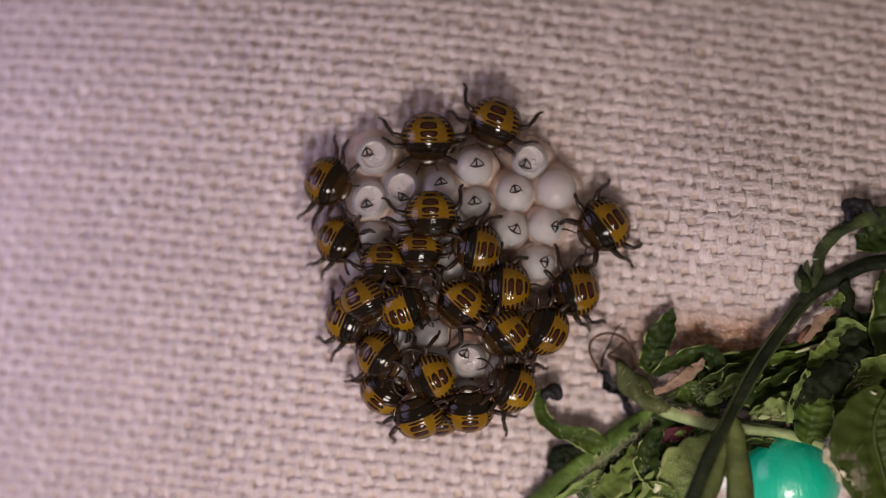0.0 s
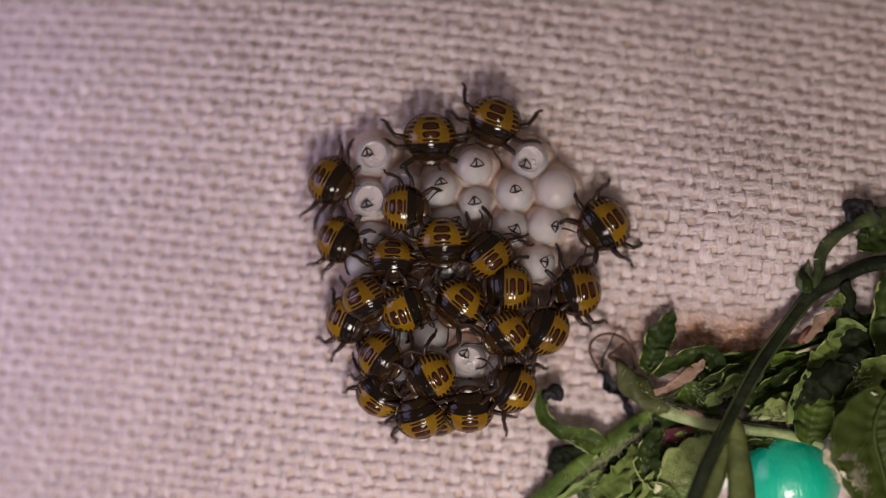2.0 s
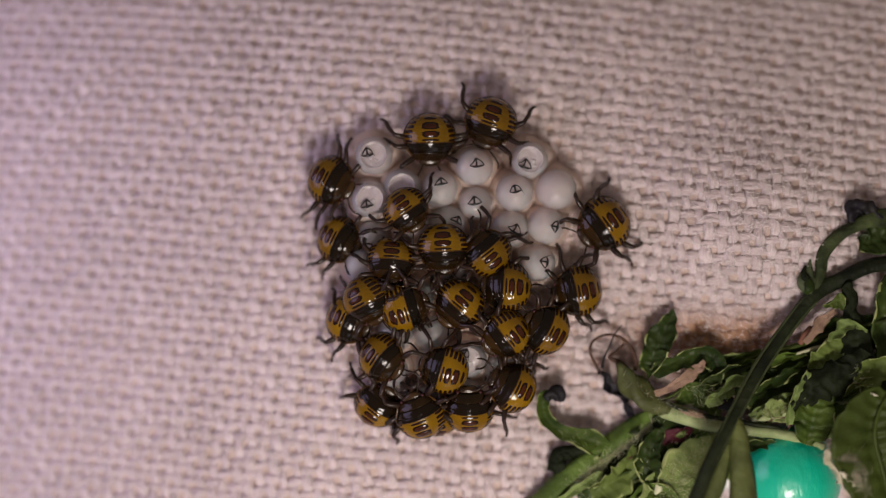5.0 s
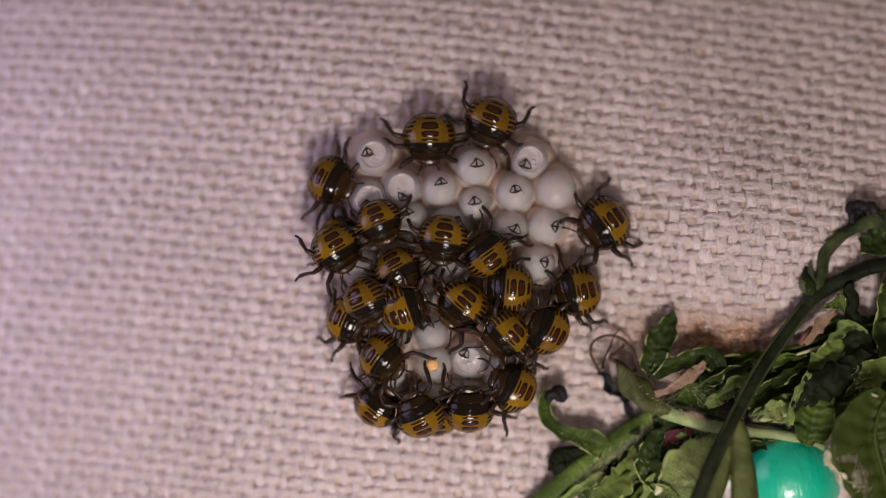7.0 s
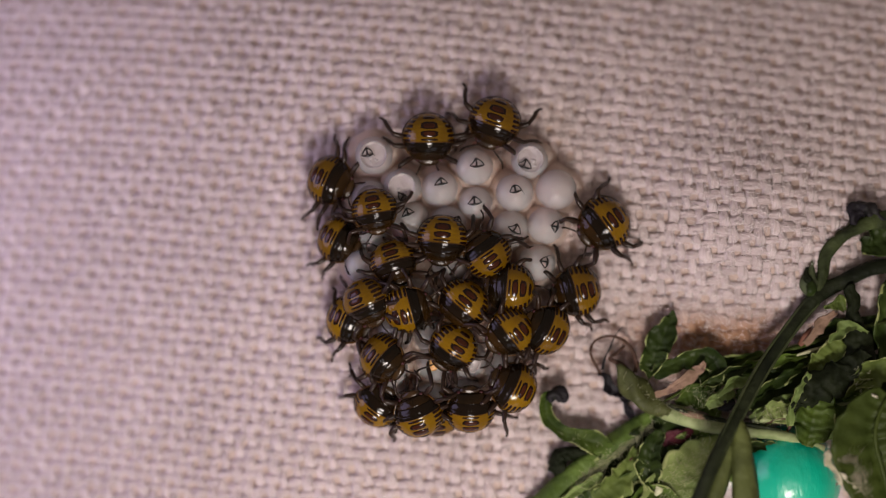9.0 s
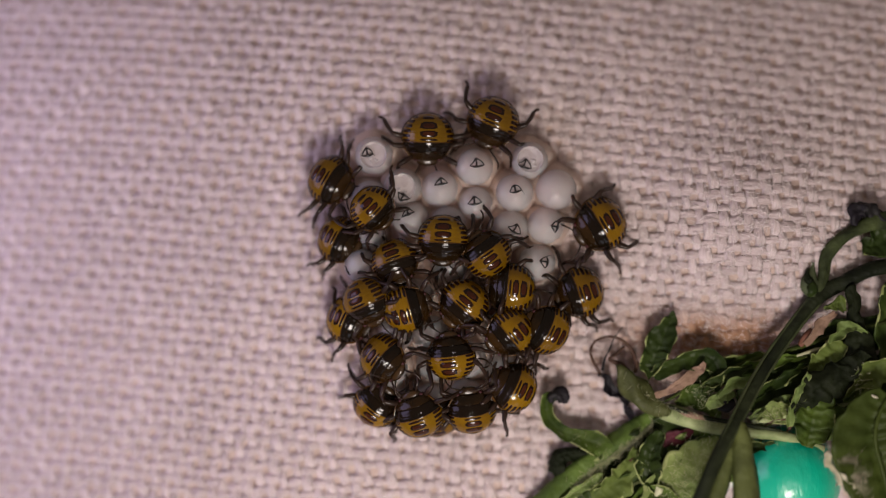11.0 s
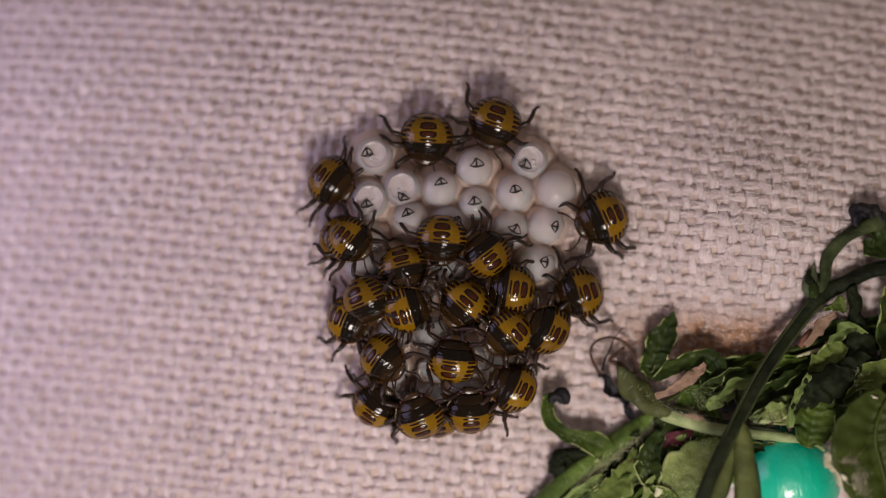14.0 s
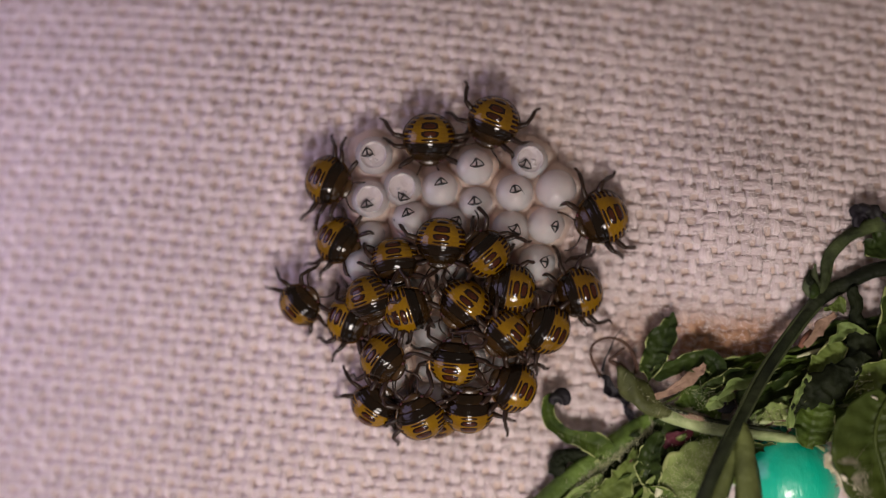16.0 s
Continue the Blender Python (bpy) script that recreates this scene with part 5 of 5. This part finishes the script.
    walk(nymph_i, [(0.0, stand(4.12, 0.60, 0.3, 215, 4, -3)), (9.0, stand(4.12, 0.64, 0.3, 215, 4, -3)), (10.2, stand(4.07, 0.62, 0.3, 212, 4, -3)),
        (11.5, stand(4.01, 0.64, 0.3, 208, 4, -3)), (12.0, stand(4.01, 0.73, 0.3, 206, 4, -3)), (12.5, stand(4.08, 0.77, 0.3, 203, 4, -3)),
        (16.0, stand(4.08, 0.81, 0.3, 203, 4, -3))])
    swing(nymph_i, [(0, 0), (9.0, 0), (10.2, 12), (11.5, 6), (12.5, -6), (16.0, -6)])
    walk(nymph_j, [(0.0, stand(3.388, -1.082, 0.3, 192, 2, -4)), (4.0, stand(3.447, -1.082, 0.3, 192, 2, -4)), (9.0, stand(3.417, -1.084, 0.3, 194, 2, -4)),
        (11.5, stand(3.502, -1.132, 0.3, 198, 2, -4)), (16.0, stand(3.474, -1.13, 0.3, 196, 2, -4))])
    walk(nymph_k, [(0.0, stand(1.6, -1.006, 0.6, 178, -3, 4)), (2.0, stand(1.645, -1.006, 0.6, 180, -3, 4)), (4.0, stand(1.614, -1.006, 0.6, 178, -3, 4)),
        (9.0, stand(1.699, -1.034, 0.6, 175, -3, 4)), (16.0, stand(1.726, -1.049, 0.6, 170, -3, 4))])
    walk(nymph_l, [(0.0, stand(0.461, -1.452, 0.7, 230, -2, 3)), (4.0, stand(0.389, -1.452, 0.7, 230, -2, 3)), (7.0, stand(0.476, -1.481, 0.7, 230, -2, 3)),
        (8.0, stand(0.459, -1.453, 0.7, 225, -2, 3)), (9.0, stand(0.504, -1.452, 0.7, 230, -2, 3)), (16.0, stand(0.533, -1.466, 0.7, 230, -2, 3))])
    walk(nymph_m, [(0.0, stand(-1.003, -1.383, 0.675, 20, -1, 22)), (3.0, stand(-0.973, -1.397, 0.675, 20, -1, 22)), (6.5, stand(-1.014, -1.394, 0.675, 15, -1, 22)),
        (7.2, stand(-0.944, -1.412, 0.675, 20, -1, 22)), (7.5, stand(-0.889, -1.631, 0.625, 20, -1, 22)), (8.0, stand(-0.899, -1.409, 0.675, 15, -1, 22)),
        (16.0, stand(-0.937, -1.411, 0.675, 18, -1, 22))])
    walk(nymph_n, [(0.0, stand(-1.882, -1.291, 0.675, -62, 0, 27)), (4.0, stand(-1.838, -1.291, 0.675, -62, 0, 27)), (9.0, stand(-1.833, -1.352, 0.675, -66, 0, 27)),
        (14.0, stand(-1.833, -1.308, 0.675, -66, 0, 27)), (16.0, stand(-1.771, -1.297, 0.675, -70, 0, 27))])
    walk(nymph_o, [(0.0, stand(-2.337, -1.867, 0.15, -25, 19, 6)), (16.0, stand(-2.308, -1.867, 0.15, -25, 19, 6))])
    walk(nymph_p, [(0.0, stand(1.508, -2.118, 0.725, 218, 2, -21)), (4.0, stand(1.515, -2.124, 0.725, 215, 2, -21)), (7.5, stand(1.471, -2.143, 0.725, 222, 2, -21)),
        (9.0, stand(1.593, -2.075, 0.725, 218, 2, -21)), (16.0, stand(1.522, -2.138, 0.725, 225, 2, -21))])
    walk(nymph_q, [(0.0, stand(2.551, -2.032, 0.525, 152, 15, -2)), (16.0, stand(2.575, -2.01, 0.525, 155, 15, -2))])
    walk(nymph_r, [(0.0, stand(-1.466, -2.786, 0.55, -38, 20, 17)), (2.0, stand(-1.437, -2.811, 0.55, -40, 20, 17)), (16.0, stand(-1.38, -2.849, 0.55, -42, 20, 17))])
    walk(nymph_s, [(0.0, stand(-0.361, -3.251, 0.725, 205, -2, -12)), (1.5, stand(-0.379, -3.225, 0.725, 207, -2, -12)), (2.3, stand(-0.297, -3.228, 0.725, 210, -2, -12)),
        (2.5, stand(-0.188, -3.309, 0.725, 205, -2, -12)), (4.0, stand(-0.159, -3.309, 0.725, 205, -2, -12)), (5.2, stand(0.062, -2.973, 0.725, 150, -2, -12)),
        (6.3, stand(0.145, -2.585, 0.862, 88, -2, -12)), (6.5, stand(-0.212, -0.582, 1.102, 92, -2, -12)), (6.65, stand(-1.148, 0.689, 1.022, 150, -2, -12)),
        (6.8, stand(-2.146, 0.802, 0.942, 225, -2, -12)), (6.95, stand(-2.796, -0.053, 0.75, 300, -2, -12)), (7.1, stand(-2.739, -0.053, 0.75, 300, -2, -12)),
        (7.3, stand(-2.356, -0.813, 1.022, 345, -2, -12)), (7.5, stand(-1.036, -1.068, 1.102, 362, -2, -12)), (7.75, stand(-0.392, -2.382, 0.862, 330, -2, -12)),
        (8.0, stand(-0.199, -2.881, 0.675, 333, -2, -37)), (8.5, stand(-0.242, -2.668, 0.7, 300, -2, -27)), (9.0, stand(0.201, -2.509, 0.7, 235, -7, -12)),
        (10.2, stand(0.241, -2.612, 0.7, 155, -2, -12)), (11.5, stand(0.294, -2.729, 0.675, 78, 8, -12)), (12.0, stand(0.322, -2.743, 0.675, 78, 8, -12)),
        (14.0, stand(0.328, -2.773, 0.675, 84, 8, -12)), (14.5, stand(0.367, -2.841, 0.675, 86, 8, -12)), (16.0, stand(0.352, -2.841, 0.675, 86, 8, -12))])
    swing(nymph_s, [(0, 0), (2, 0), (2.5, 10), (4, 0), (6.0, 12)] + [(6.2 + t / 5, 18 * (-1) ** t) for t in range(16)] + [(10, 8), (12, 0), (16, 0)])
    walk(nymph_t, [(0.0, stand(-1.463, -3.611, 0.3, 50, 23, 4)), (1.5, stand(-1.493, -3.611, 0.3, 50, 23, 4)), (2.0, stand(-1.584, -3.672, 0.3, 55, 23, 4)),
        (2.5, stand(-1.764, -3.802, 0.2, 55, 23, 4)), (3.0, stand(-1.779, -3.86, 0.2, 55, 23, 4)), (3.5, stand(-1.651, -3.925, 0.2, 52, 23, 4)),
        (6.5, stand(-1.636, -3.954, 0.2, 52, 23, 4)), (16.0, stand(-1.721, -3.948, 0.2, 55, 23, 4))])
    swing(nymph_t, [(0, 0), (1.5, 0), (2.0, 12), (2.5, -10), (3.5, 6), (16.0, 0)])
    walk(nymph_u, [(0.0, stand(-0.611, -4.191, 0.525, 112, 14, -13)), (4.0, stand(-0.554, -4.191, 0.525, 112, 14, -13)), (6.5, stand(-0.575, -4.156, 0.55, 118, 14, -13)),
        (9.0, stand(-0.611, -4.145, 0.55, 112, 14, -13)), (16.0, stand(-0.564, -4.215, 0.55, 115, 14, -13))])
    walk(nymph_v, [(0.0, stand(0.654, -4.016, 0.5, 92, 21, 2)), (8.5, stand(0.676, -4.015, 0.5, 90, 21, 2)), (11.5, stand(0.703, -4.049, 0.5, 98, 21, 2)),
        (13.5, stand(0.71, -4.043, 0.5, 85, 21, 2)), (14.5, stand(0.652, -4.051, 0.5, 100, 21, 2)), (16.0, stand(0.656, -4.043, 0.5, 88, 21, 2))])
    walk(nymph_w, [(0.0, stand(1.683, -3.567, 0.5, 152, 12, 9)), (16.0, stand(1.712, -3.567, 0.5, 152, 12, 9))])
    walk(nymph_x, [(0.0, stand(-0.115, -4.152, 0.15, 96, 25)), (6.5, stand(-0.203, -4.152, 0.15, 96, 25)), (16.0, stand(-0.174, -4.211, 0.15, 96, 25))])
    walk(sprig, [(0, pose(0, 0, 0)), (4, pose(0.000015, -0.000030, 0)), (9, pose(0.000030, -0.000075, 0)), (16, pose(0.000030, -0.000120, 0))])
    walk(tall_stem, [(0, pose(0, 0, 0)), (4, pose(0.000045, 0.000000, 0)), (9, pose(0.000105, -0.000015, 0)), (16, pose(0.000180, -0.000030, 0))])
    walk(curled_leaf, [(0, pose(0, 0, 0)), (4, pose(0.000045, 0.000000, 0)), (9, pose(0.000120, 0.000015, 0)), (16, pose(0.000180, 0.000000, 0))])


motions()
